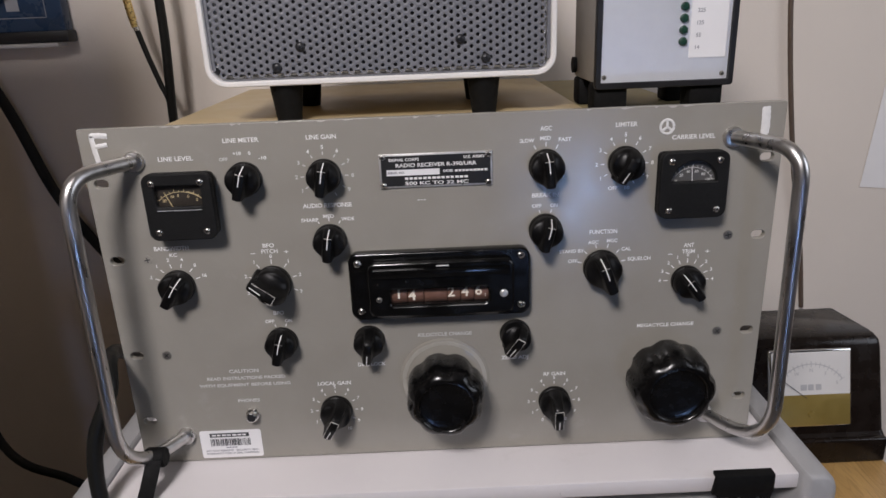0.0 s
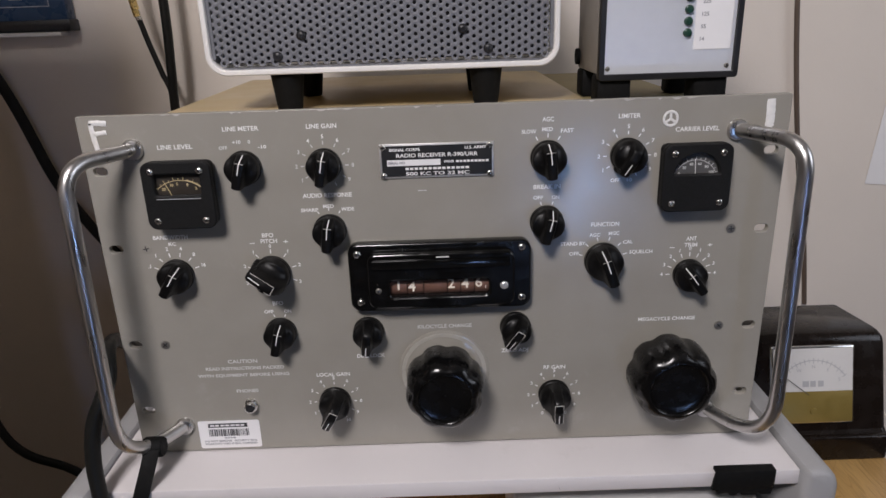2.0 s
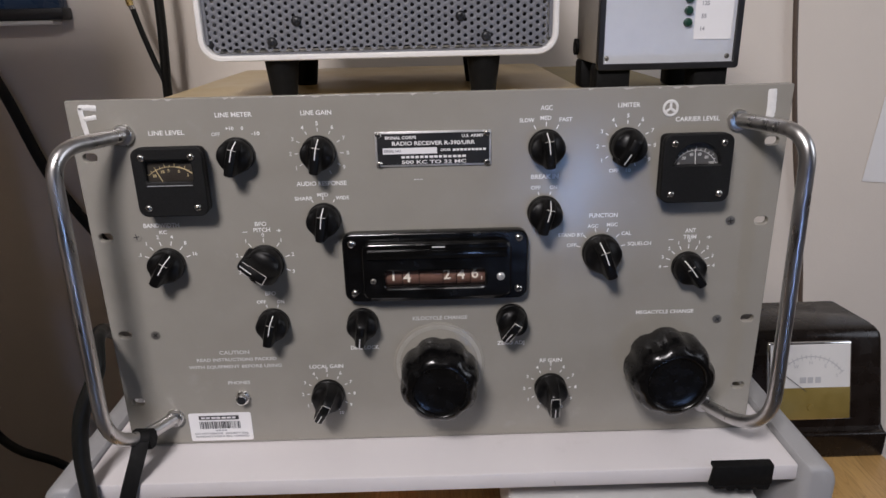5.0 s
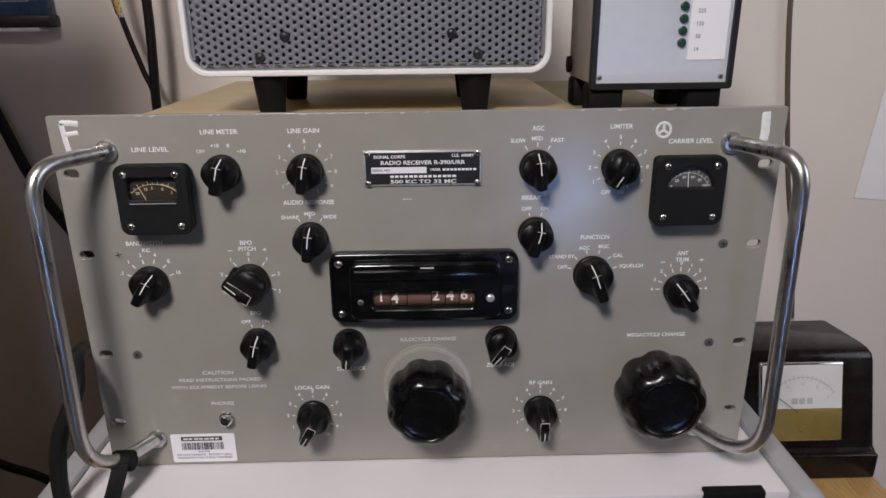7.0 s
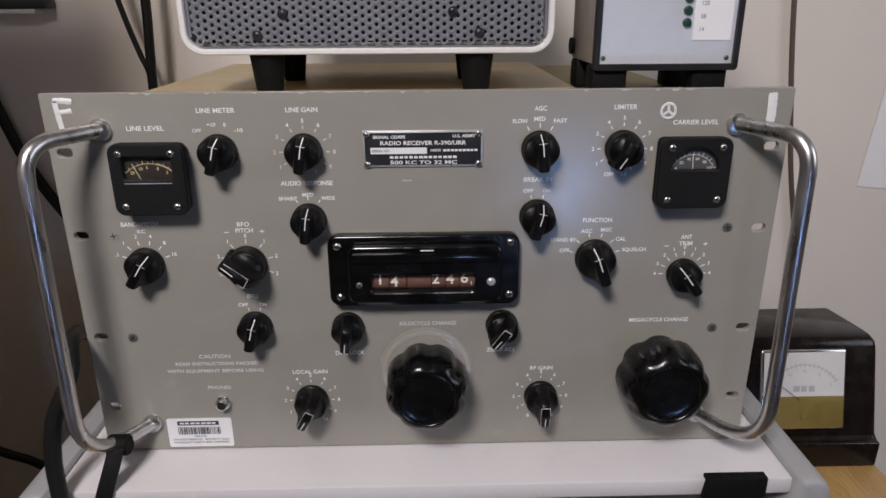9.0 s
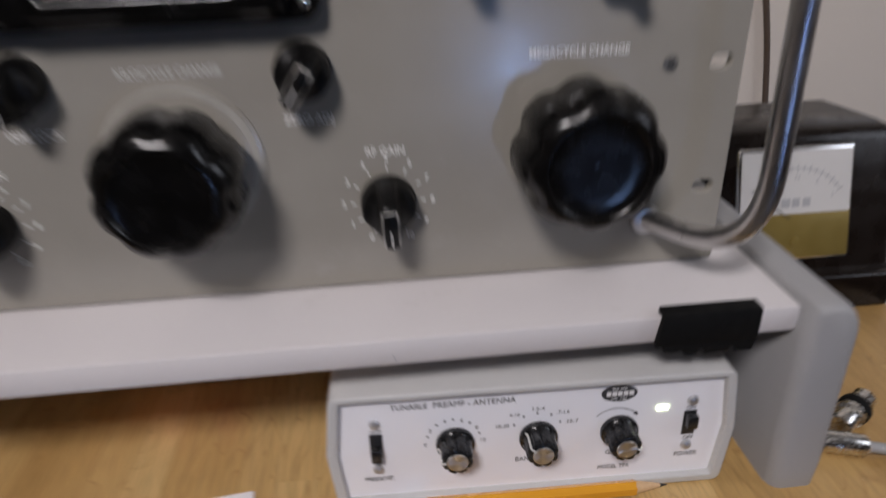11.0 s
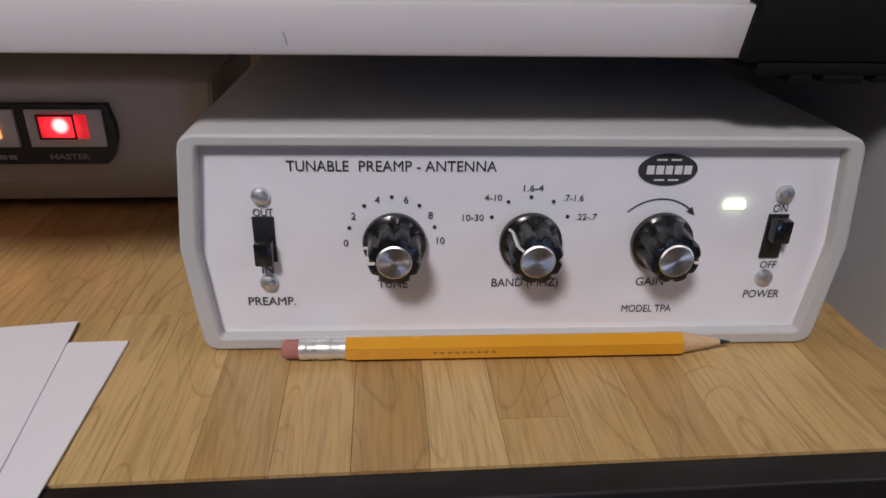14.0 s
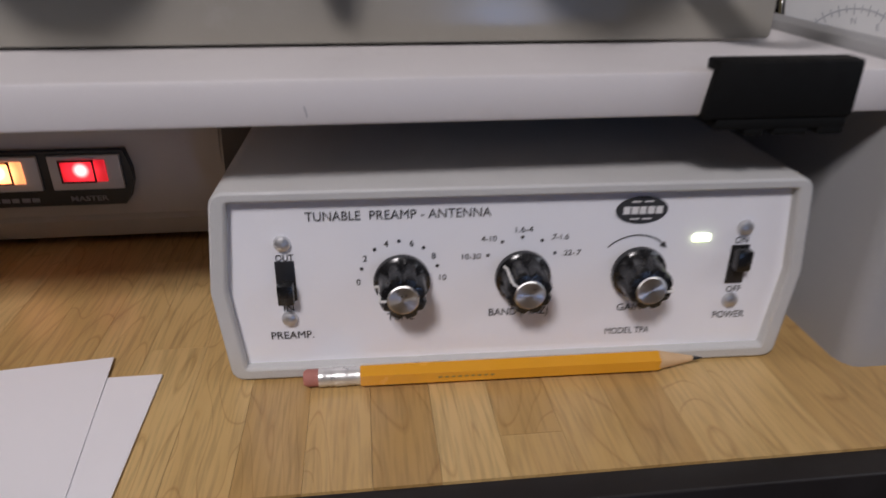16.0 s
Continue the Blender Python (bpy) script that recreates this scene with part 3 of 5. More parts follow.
def pointer_knob(x, z, r, turn, hgt=0.0198, worn=False, low=False, name="bar_knob"):
    """Round bakelite knob with two finger hollows that leave a bar; the bar's top slopes to its pointing end."""
    bm = bmesh.new()
    r *= 0.94
    n, rad = 84, 18
    bw = 0.27 * r
    skirt = 0.0042

    def height(u, v):
        if low:
            top = hgt - 0.05 * v * v / r if v < 0.12 * r else hgt - (v - 0.12 * r) * 0.34
            if v < -0.40 * r:
                top -= 0.85 * r * ((-v / r - 0.40) / 0.60) ** 2
        else:
            top = hgt - 0.03 * abs(v) if v < 0.58 * r else hgt - (v - 0.58 * r) * 1.9
        d = abs(u)
        if d <= bw:
            return top - 0.0007 * (d / bw) ** 2
        top -= 0.0007
        shoulder = 0.0078 + 0.0050 * max(0, 1 - (v / r) ** 2)
        wall = min(1, (d - bw) / (0.10 * r))
        mid = top + (min(shoulder + 0.35 * (top - shoulder), top) - top) * wall
        t = min(1, max(0, (d - bw * 1.33) / (0.55 * r)))
        return mid + (min(shoulder, mid) - mid) * (1 - (1 - t) ** 2.2)

    rot = radians(turn)
    cs, sn = math.cos(rot), math.sin(rot)

    def place(u, v, h):
        return bm.verts.new((x + u * cs + v * sn, -h, z - u * sn + v * cs))

    def edge(a, f):
        u, v = math.cos(a) * r * f, math.sin(a) * r * f
        if abs(u) < bw * 1.2:
            v *= (1.17 if v > 0 else 1.0) if low else (1.0 if v > 0 else 1.06)
        return u, v

    centre = place(0, 0, hgt)
    rings = []
    for k in range(1, rad + 1):
        f = k / rad * 0.97
        ring = []
        for i in range(n):
            u, v = edge(2 * math.pi * i / n, f)
            ring.append(place(u, v, height(u, v) - (0.0006 if k == rad else 0)))
        rings.append(ring)
    for f, h in ((1.0, None), (1.0, skirt), (1.04, skirt * 0.9), (1.04, 0.0004)):
        ring = []
        for i in range(n):
            u, v = edge(2 * math.pi * i / n, f)
            ring.append(place(u, v, min(height(u * 0.97, v * 0.97) - 0.0014, 99) if h is None else h))
        rings.append(ring)
    for i in range(n):
        bm.faces.new((centre, rings[0][i], rings[0][(i + 1) % n]))
    for a, b in zip(rings, rings[1:]):
        for i in range(n):
            bm.faces.new((a[i], a[(i + 1) % n], b[(i + 1) % n], b[i]))
    bm.faces.new(rings[-1])
    knob = part(name, bm, M_SMALL, radio, "black bakelite bar knob")
    # the line runs up the slope and along the bar
    lb = bmesh.new()
    w = 0.00034
    rows = []
    for v in ((1.02 * r, 0.70 * r, 0.30 * r) if low else (0.97 * r, 0.77 * r, 0.58 * r, 0.20 * r, -0.12 * r)):
        h = height(0, v) + 0.00035
        out = []
        for u in (-w, w):
            out.append(lb.verts.new((x + u * cs + v * sn, -h, z - u * sn + v * cs)))
        rows.append(out)
    for a, b in zip(rows, rows[1:]):
        lb.faces.new((a[0], a[1], b[1], b[0]))
    part("pointer_line", lb, M_LINE, knob, "white pointer line")
    # thin pale strip across the bar where its slope begins
    if not low:
        tb = bmesh.new()
        v, h = 0.58 * r, height(0, 0.58 * r) + 0.00016
        quad = [(-bw * 0.9, v - 0.00022), (bw * 0.9, v - 0.00022), (bw * 0.9, v + 0.00022), (-bw * 0.9, v + 0.00022)]
        tb.faces.new([tb.verts.new((x + u * cs + w2 * sn, -h, z - u * sn + w2 * cs)) for u, w2 in quad])
        part("pale_ridge", tb, M_WORN_EDGE, knob, "pale strip across the bar's ridge")
    if worn:
        wb = bmesh.new()
        path = [(-bw, 1.0 * r), (-bw, -0.45 * r), (bw, -0.45 * r), (bw, 1.0 * r)]
        for (u0, v0), (u1, v1) in zip(path, path[1:]):
            d = Vector((u1 - u0, v1 - v0)).normalized()
            nx, ny = -d.y * 0.00028, d.x * 0.00028
            quad = []
            for u, v in ((u0 + nx, v0 + ny), (u1 + nx, v1 + ny), (u1 - nx, v1 - ny), (u0 - nx, v0 - ny)):
                h = height(0, v) + 0.00005
                quad.append(wb.verts.new((x + u * cs + v * sn, -h, z - u * sn + v * cs)))
            wb.faces.new(quad)
        part("worn_edge", wb, M_WORN_EDGE, knob, "pale worn edge of the bar")
    return knob


INK_Y = -0.00022


def label(words, x, z, w, h=0.0031, worn=False):
    text(words, x, INK_Y, z, h, M_INK_WORN if worn else M_INK, radio, width=w)


def ticks(x, z, angles, r0, r1, worn=False, w=0.00035):
    for a in angles:
        bm = box(-w, w, INK_Y - 0.00004, INK_Y + 0.00004, r0, r1)
        bmesh.ops.transform(bm, matrix=Matrix.Translation((x, 0, z)) @ pose(0, 0, 0, 0, a, 0), verts=bm.verts)
        part("dial_tick", bm, M_INK_WORN if worn else M_INK, radio)


def numerals(x, z, pairs, r, h=0.0027, worn=False):
    for word, a in pairs:
        t = radians(a)
        text(word, x + r * math.sin(t), INK_Y, z + r * math.cos(t), h, M_INK_WORN if worn else M_INK, radio)


TEN = [(str(i), -154 + 30.8 * i) for i in range(11)]
ROW = 0.2290
# line meter
pointer_knob(-0.1320, ROW, 0.0122, 15)
label("LINE METER", -0.1320, 0.2555, 0.0246)
label("OFF", -0.1452, 0.2428, 0.0058, 0.0024, True)
label("+10", -0.1356, 0.2465, 0.0056, 0.0024)
label("0", -0.1270, 0.2465, None, 0.0024)
label("-10", -0.1185, 0.2428, 0.0056, 0.0024)
# line gain
pointer_knob(-0.0770, ROW, 0.0120, 10)
label("LINE GAIN", -0.0770, 0.2555, 0.0206)
ticks(-0.0770, ROW, [a for _, a in TEN], 0.0142, 0.0166, True)
numerals(-0.0770, ROW, [p for p in TEN if p[0] in "456"], 0.0195)
numerals(-0.0770, ROW, [p for p in TEN if p[0] in ("1", "2", "3", "7", "8", "9")], 0.0195, worn=True)
# audio response
pointer_knob(-0.0770, 0.1820, 0.0120, 8)
label("AUDIO RESPONSE", -0.0770, 0.2072, 0.0345)
label("SHARP", -0.0905, 0.1968, 0.0122, 0.0026)
label("MED", -0.0770, 0.1992, 0.0076, 0.0026)
label("WIDE", -0.0635, 0.1968, 0.0092, 0.0026)
ticks(-0.0770, 0.1820, (-30, 0, 30), 0.0138, 0.0160)
# bandwidth
pointer_knob(-0.1905, 0.1515, 0.0125, 33)
label("BANDWIDTH", -0.1915, 0.1800, 0.0248)
label("KC", -0.1910, 0.1750, 0.0054, 0.0026)
ticks(-0.1905, 0.1515, (-70, -42, -14, 14, 42, 70), 0.0140, 0.0172)
numerals(-0.1905, 0.1515, [(".1", -70), ("1", -42), ("2", -14), ("4", 14), ("8", 42), ("16", 70)], 0.0205)
# beat oscillator pitch
pointer_knob(-0.1215, 0.1505, 0.0138, -58, 0.0290, True, low=True)
label("BFO", -0.1222, 0.1792, 0.0082)
label("PITCH", -0.1218, 0.1748, 0.0118)
label("-", -0.1338, 0.1740, 0.0034, 0.003)
label("+", -0.1098, 0.1740, 0.0034, 0.003)
ticks(-0.1215, 0.1505, (-111, -74, -37, 0, 37, 74, 111), 0.0150, 0.0182)
numerals(-0.1215, 0.1505, [("3", -111), ("2", -74), ("1", -37), ("0", 0), ("1", 37), ("2", 74), ("3", 111)], 0.0206)
# beat oscillator switch
pointer_knob(-0.1205, 0.1030, 0.0120, 14)
label("BFO", -0.1208, 0.1262, 0.0078)
label("OFF", -0.1282, 0.1196, 0.0068, 0.0026)
label("ON", -0.1142, 0.1196, 0.0052, 0.0026)
ticks(-0.1205, 0.1030, (-17, 17), 0.0128, 0.0150)
label("CAUTION", -0.1530, 0.0790, 0.0225, 0.0030, True)
label("READ INSTRUCTIONS PACKED", -0.1520, 0.0731, 0.0600, 0.0026, True)
label("WITH EQUIPMENT BEFORE USING", -0.1535, 0.0672, 0.0700, 0.0026, True)
label("PHONES", -0.1525, 0.0532, 0.0168, 0.0028, True)
# gains
pointer_knob(-0.0850, 0.0420, 0.0125, -152, 0.0275, True, low=True)
label("LOCAL GAIN", -0.0850, 0.0650, 0.0255)
ticks(-0.0850, 0.0420, [a for _, a in TEN], 0.0145, 0.0166)
numerals(-0.0850, 0.0420, TEN, 0.0198)
pointer_knob(0.0855, 0.0420, 0.0125, 178, 0.0275, True, low=True)
label("RF GAIN", 0.0855, 0.0650, 0.0168)
ticks(0.0855, 0.0420, [a for _, a in TEN], 0.0145, 0.0166)
numerals(0.0855, 0.0420, TEN, 0.0198)
# small knobs under the dial
pointer_knob(-0.0550, 0.1015, 0.0118, 188, 0.0225, low=True)
label("DIAL LOCK", -0.0550, 0.0802, 0.0212)
pointer_knob(0.0550, 0.1015, 0.0118, 212, 0.0225, True, low=True)
label("ZERO ADJ", 0.0550, 0.0808, 0.0205)
label("KILOCYCLE CHANGE", 0.0020, 0.1030, 0.0405, 0.0029, True)
label("MEGACYCLE CHANGE", 0.1690, 0.1030, 0.0428, 0.0029)
# gain control switch
pointer_knob(0.0770, ROW, 0.0124, -6)
label("AGC", 0.0770, 0.2550, 0.0080)
label("SLOW", 0.0638, 0.2470, 0.0100, 0.0027)
label("MED", 0.0765, 0.2483, 0.0074, 0.0027)
label("FAST", 0.0900, 0.2470, 0.0088, 0.0027)
ticks(0.0770, ROW, (-30, 0, 30), 0.0138, 0.0168)
pointer_knob(0.0770, 0.1828, 0.0122, 14)
label("BREAK IN", 0.0770, 0.2080, 0.0190)
label("OFF", 0.0708, 0.2003, 0.0068, 0.0026)
label("ON", 0.0832, 0.2003, 0.0052, 0.0026)
ticks(0.0770, 0.1828, (-17, 17), 0.0128, 0.0152)
# limiter
pointer_knob(0.1320, ROW, 0.0122, -154, low=True)
label("LIMITER", 0.1320, 0.2555, 0.0150)
ticks(0.1320, ROW, [a for _, a in TEN[1:]], 0.0142, 0.0166)
numerals(0.1320, ROW, [p for p in TEN if p[0] not in ("0", "10")], 0.0195)
label("OFF", 0.1245, 0.2110, 0.0066, 0.0026)
label("10", 0.1342, 0.2110, 0.0036, 0.0024, True)
# function switch
pointer_knob(0.1185, 0.1520, 0.0138, -20, 0.0245)
label("FUNCTION", 0.1192, 0.1790, 0.0200)
ticks(0.1185, 0.1520, (-75, -45, -15, 15, 45, 75), 0.0152, 0.0182)
label("OFF", 0.0975, 0.1573, 0.0070, 0.0027)
label("STAND BY", 0.0965, 0.1650, 0.0180, 0.0027)
label("AGC", 0.1122, 0.1712, 0.0076, 0.0027)
label("MGC", 0.1258, 0.1720, 0.0076, 0.0027)
label("CAL", 0.1362, 0.1652, 0.0070, 0.0027)
label("SQUELCH", 0.1462, 0.1573, 0.0168, 0.0027)
# antenna trimmer
pointer_knob(0.1820, 0.1390, 0.0118, -36)
label("ANT", 0.1822, 0.1660, 0.0076)
label("TRIM", 0.1822, 0.1612, 0.0094)
label("-", 0.1688, 0.1600, 0.0034, 0.003)
label("+", 0.1960, 0.1606, 0.0034, 0.003)
ticks(0.1820, 0.1390, [22.5 * i for i in range(-4, 5)], 0.0136, 0.0168)
numerals(0.1820, 0.1390, [(str(abs(i)), 22.5 * i) for i in range(-4, 5)], 0.0195, 0.0026)
label("LINE LEVEL", -0.1780, 0.2445, 0.0240)
label("CARRIER LEVEL", 0.1790, 0.2452, 0.0300)


def tuning_knob(x, z, r, turn, depth=0.0405):
    def shape(a, rr, d):
        if rr < r * 0.72:
            return rr
        return rr * (1 - 0.075 * min(1, (rr / r - 0.72) / 0.2) * (0.5 + 0.5 * math.cos(8 * (a + turn))) ** 2.2)
    prof = [(0.012, 0.0), (0.012, -0.006), (r * 0.80, -0.0065), (r * 0.965, -0.0085), (r, -0.012), (r, -depth + 0.0150), (r * 0.985, -depth + 0.0105), (r * 0.945, -depth + 0.0065),
            (r * 0.88, -depth + 0.0032), (r * 0.80, -depth + 0.0012), (r * 0.72, -depth + 0.0001), (r * 0.685, -depth), (r * 0.660, -depth + 0.0006), (r * 0.640, -depth + 0.0030), (r * 0.58, -depth + 0.0036), (r * 0.40, -depth + 0.0038), (0.0004, -depth + 0.0040)]
    k = part("tuning_knob", lathe(prof, at=(x, 0, z), n=80, shape=shape), M_BAKE, radio, "large fluted black bakelite tuning knob")
    part("shaft_screw", lathe([(0.0020, 0), (0.0019, -0.0008), (0.0003, -0.0010)], at=(x, -depth + 0.0041, z), n=14), M_BAKE, k)
    return k


part("lock_ring", lathe([(0.0345, 0.0), (0.0345, -0.0010), (0.0335, -0.0014), (0.0010, -0.0014)], at=(0.0005, 0, 0.0650), n=64), M_PANEL, radio, "thin grey worn dial lock disc")
part("lock_ring_edge", lathe([(0.0325, -0.0012), (0.0325, -0.00165), (0.0295, -0.00165), (0.0295, -0.0012)], at=(0.0005, 0, 0.0650), n=64), M_RING, radio, "pale worn ring")
tuning_knob(0.0005, 0.0640, 0.0292, 0.1)
tuning_knob(0.1685, 0.0650, 0.0308, 0.35)


def panel_meter(cx, cz, kind):
    hw = 0.0226
    base = part("panel_meter", box(cx - hw, cx + hw, -0.0094, -0.0002, cz - hw, cz + hw, 0.004, 3), M_METER, radio, "square black panel meter with four screws")
    if kind == "left":
        hole = round_rect(cx - 0.0165, cx + 0.0165, cz - 0.0008, cz + 0.0160, 0.003, 4)
    else:
        hole = [(cx + 0.0165 * math.cos(radians(a)), cz + 0.0015 + 0.0165 * math.sin(radians(a))) for a in range(0, 181, 9)]
    cutout("meter_bezel", [round_rect(cx - hw, cx + hw, cz - hw, cz + hw, 0.0055), hole], -0.0150, -0.0092, M_METER, base, "", 0.0008)
    face = M_DARKFACE if kind == "left" else M_GREYFACE
    part("dial_face", box(cx - 0.019, cx + 0.019, -0.0100, -0.0095, cz - 0.003, cz + 0.0195), face, base)
    ink = M_AMBER if kind == "left" else M_INK_WORN
    ax, az = cx, cz - (0.0125 if kind == "left" else 0.0035)
    r0 = 0.0222 if kind == "left" else 0.0150
    lo, hi = (-42, 40) if kind == "left" else (-66, 66)
    bm = bmesh.new()
    prev = None
    for i in range(31):
        a = radians(lo + (hi - lo) * i / 30)
        thick = 0.0004 + (0.0005 if i > 19 and kind == "left" else 0)
        row = [bm.verts.new((ax + r * math.sin(a), -0.01015, az + r * math.cos(a))) for r in (r0, r0 + thick)]
        if prev:
            bm.faces.new((prev[0], prev[1], row[1], row[0]))
        prev = row
    part("scale_arc", bm, ink, base)
    for i in range(11 if kind == "left" else 13):
        a = lo + (hi - lo) * i / (10 if kind == "left" else 12)
        bm = box(-0.00018, 0.00018, -0.01022, -0.01010, r0, r0 + (0.0026 if i % 2 == 0 else 0.0016))
        bmesh.ops.transform(bm, matrix=Matrix.Translation((ax, 0, az)) @ pose(0, 0, 0, 0, a, 0), verts=bm.verts)
        part("scale_tick", bm, ink, base)
    marks = [("20", -34), ("10", -16), ("5", -4), ("0", 16), ("3", 34)] if kind == "left" else [("0", -62), ("20", -38), ("40", -14), ("60", 12), ("80", 36), ("100", 60)]
    for wd, a in marks:
        t = radians(a)
        rr = r0 + 0.0046 if kind == "left" else r0 - 0.0024
        if kind == "left":
            rr = r0 - 0.0024
        text(wd, ax + rr * math.sin(t), -0.01020, az + rr * math.cos(t), 0.0019, ink, base, name="scale_numeral")
    needle = -24 if kind == "left" else -4
    bm = box(-0.00022, 0.00022, -0.0118, -0.0115, 0.006, r0 + 0.001)
    bmesh.ops.transform(bm, matrix=Matrix.Translation((ax, 0, az)) @ pose(0, 0, 0, 0, needle, 0), verts=bm.verts)
    part("needle", bm, ink if kind == "left" else M_INK, base)
    if kind == "left":
        part("sill_line", box(cx - 0.0150, cx + 0.0150, -0.0154, -0.0149, cz - 0.0021, cz - 0.0017), M_FADED, base)
    g = part("meter_glass", box(cx - 0.0175, cx + 0.0175, -0.0134, -0.0130, cz - 0.0020, cz + 0.0190), M_GLASS, base)
    g.visible_shadow = False
    for sx in (-1, 1):
        for sz in (-1, 1):
            screw(base, cx + sx * 0.0164, -0.0151, cz + sz * 0.0172, 0.0024, turn=35 * sx + 10 * sz, dome=0.6)
    return base


panel_meter(-0.1750, 0.2139, "left")
panel_meter(0.1764, 0.2143, "right")

# frequency dial window
win = round_rect(-0.0378, 0.0364, 0.1322, 0.1478, 0.0045, 5)
dial = part("dial_housing", box(-0.0440, 0.0480, -0.0060, -0.0004, 0.128, 0.166), M_DARKFACE, radio, "dark inside of the frequency dial")
cutout("dial_bezel", [round_rect(-0.0640, 0.0640, 0.1225, 0.1715, 0.0060), win], -0.0090, -0.0003, M_BEZEL, radio, "glossy black dial escutcheon", 0.0012)
cutout("dial_ridge", [round_rect(-0.0500, 0.0515, 0.1265, 0.1655, 0.0050), win], -0.0150, -0.0088, M_BEZEL, radio, "", 0.0018)
part("top_ridge", box(-0.0480, 0.0500, -0.0172, -0.0148, 0.1560, 0.1622, 0.0010), M_BEZEL, dial)
for sx, sz in ((-0.0585, 0.1655), (0.0585, 0.1672), (-0.0580, 0.1285), (0.0588, 0.1290)):
    screw(dial, sx, -0.0091, sz, 0.0028, turn=25 + 700 * sx, dome=0.6)
screw(dial, -0.0440, -0.0151, 0.1395, 0.0022, M_DULL, turn=10)
screw(dial, 0.0455, -0.0151, 0.1410, 0.0030, M_ALU, "pilot_button", slot=False, dome=0.5)
for dx0, dx1 in ((-0.0372, -0.0240), (-0.0235, -0.0123), (-0.0118, 0.0047), (0.0052, 0.0144), (0.0149, 0.0243), (0.0248, 0.0358)):
    bm = lathe([(0.0092, dx0), (0.0096, dx0 + 0.0006), (0.0096, dx1 - 0.0006), (0.0092, dx1)], axis="x", at=(0, 0.0018 - 0.0020, 0.1402), n=36)
    part("counter_drum", bm, M_DRUM, dial, "copper brown number drum")
for wd, x, dz in (("1", -0.0302, 0.0008), ("4", -0.0205, -0.0006), ("2", 0.0078, 0.0010), ("4", 0.0179, 0.0008), ("6", 0.0276, 0.0014)):
    text(wd, x, -0.00985, 0.1402 + dz, 0.0078, M_DIGIT, dial, name="drum_digit", bold=0.00018)
text("I", 0.0325, -0.00985, 0.1380, 0.0026, M_DIGIT, dial, name="drum_digit")
g = part("dial_glass", box(-0.0370, 0.0372, -0.0122, -0.0119, 0.1315, 0.1485), M_GLASS, dial)
g.visible_shadow = False
bars(-0.0030, 0.0080, 0.1640, 0.0009, -0.0152, M_INK_WORN, dial, 1)

# name plate
plate = part("name_plate", box(-0.0388, 0.0398, -0.0012, -0.0002, 0.2178, 0.2418, 0.0004), M_ALU, radio, "black and silver engraved name plate")
part("plate_field", box(-0.0374, 0.0384, -0.0014, -0.0011, 0.2192, 0.2404), M_PLATE, plate)
PY = -0.00155
text("SIGNAL CORPS", -0.0215, PY, 0.2376, 0.0020, M_LINE, plate, 0.0210)
text("U.S. ARMY", 0.0272, PY, 0.2381, 0.0020, M_LINE, plate, 0.0150)
text("RADIO RECEIVER R-390/URR", 0.0005, PY, 0.2336, 0.0027, M_LINE, plate, 0.0560)
part("serial_strip", box(-0.0338, 0.0030, PY - 0.0001, PY, 0.2266, 0.2308), M_LABEL, plate, "pale blank serial number strip")
text("SERIAL NO.", -0.0270, PY - 0.0003, 0.2287, 0.0016, M_GREY_INK, plate, 0.0120)
text("ORDER", 0.0088, PY, 0.2288, 0.0016, M_LINE, plate, 0.0070)
bars(0.0135, 0.0365, 0.2288, 0.0015, PY, M_LINE, plate, 9, seed=3)
bars(-0.0215, 0.0230, 0.2244, 0.0016, PY, M_LINE, plate, 14, seed=5)
text("500 KC TO 32 MC", 0.0008, PY, 0.2208, 0.0024, M_LINE, plate, 0.0440)
for sx in (-0.0362, 0.0368):
    for sz in (0.2198, 0.2396):
        screw(plate, sx, -0.0014, sz, 0.0022, turn=int(sx * 900) + 30, dome=0.6)
bars(-0.0135, -0.0070, 0.2085, 0.0007, -0.0002, M_INK_WORN, radio, 3)

# phones jack, asset sticker, loose screws and paint marks
jack = part("phones_jack", lathe([(0.0058, 0), (0.0058, -0.0022), (0.0052, -0.0026), (0.0044, -0.0028), (0.0044, -0.0058), (0.0032, -0.0060), (0.0032, -0.0035), (0.0004, -0.0034)], at=(-0.1508, 0, 0.0410), n=6), M_SCREW, radio, "nickel headphone jack")
part("jack_bush", lathe([(0.0042, -0.0026), (0.0042, -0.0062), (0.0034, -0.0066), (0.0030, -0.0060), (0.0030, -0.0030), (0.0003, -0.0029)], at=(-0.1508, 0, 0.0410), n=28), M_SCREW, jack)
part("jack_hole", lathe([(0.0030, -0.0030), (0.0030, -0.0063), (0.0003, -0.0063)], at=(-0.1508, 0, 0.0410), n=24), M_BLACKTRIM, jack)
cutout("asset_sticker", [round_rect(-0.1955, -0.1470, 0.0022, 0.0272, 0.0018)], -0.00035, -0.0001, M_LABEL, radio, "white paper sticker with bar code")
SY = -0.00045
part("sticker_heading", box(-0.1875, -0.1565, SY - 0.0001, SY, 0.0212, 0.0248), M_BLACK_INK, radio, "black sticker heading block")
bars(-0.1860, -0.1580, 0.0230, 0.0014, SY - 0.00015, M_LABEL, radio, 7, seed=8)
bm = bmesh.new()
rnd = random.Random(11)
bx = -0.1875
while bx < -0.1560:
    w = rnd.choice((0.0003, 0.0005, 0.0009))
    box(bx, bx + w, SY - 0.0001, SY, 0.0132, 0.0196, bm=bm)
    bx += w + rnd.choice((0.0003, 0.0005, 0.0007))
part("bar_code", bm, M_BLACK_INK, radio)
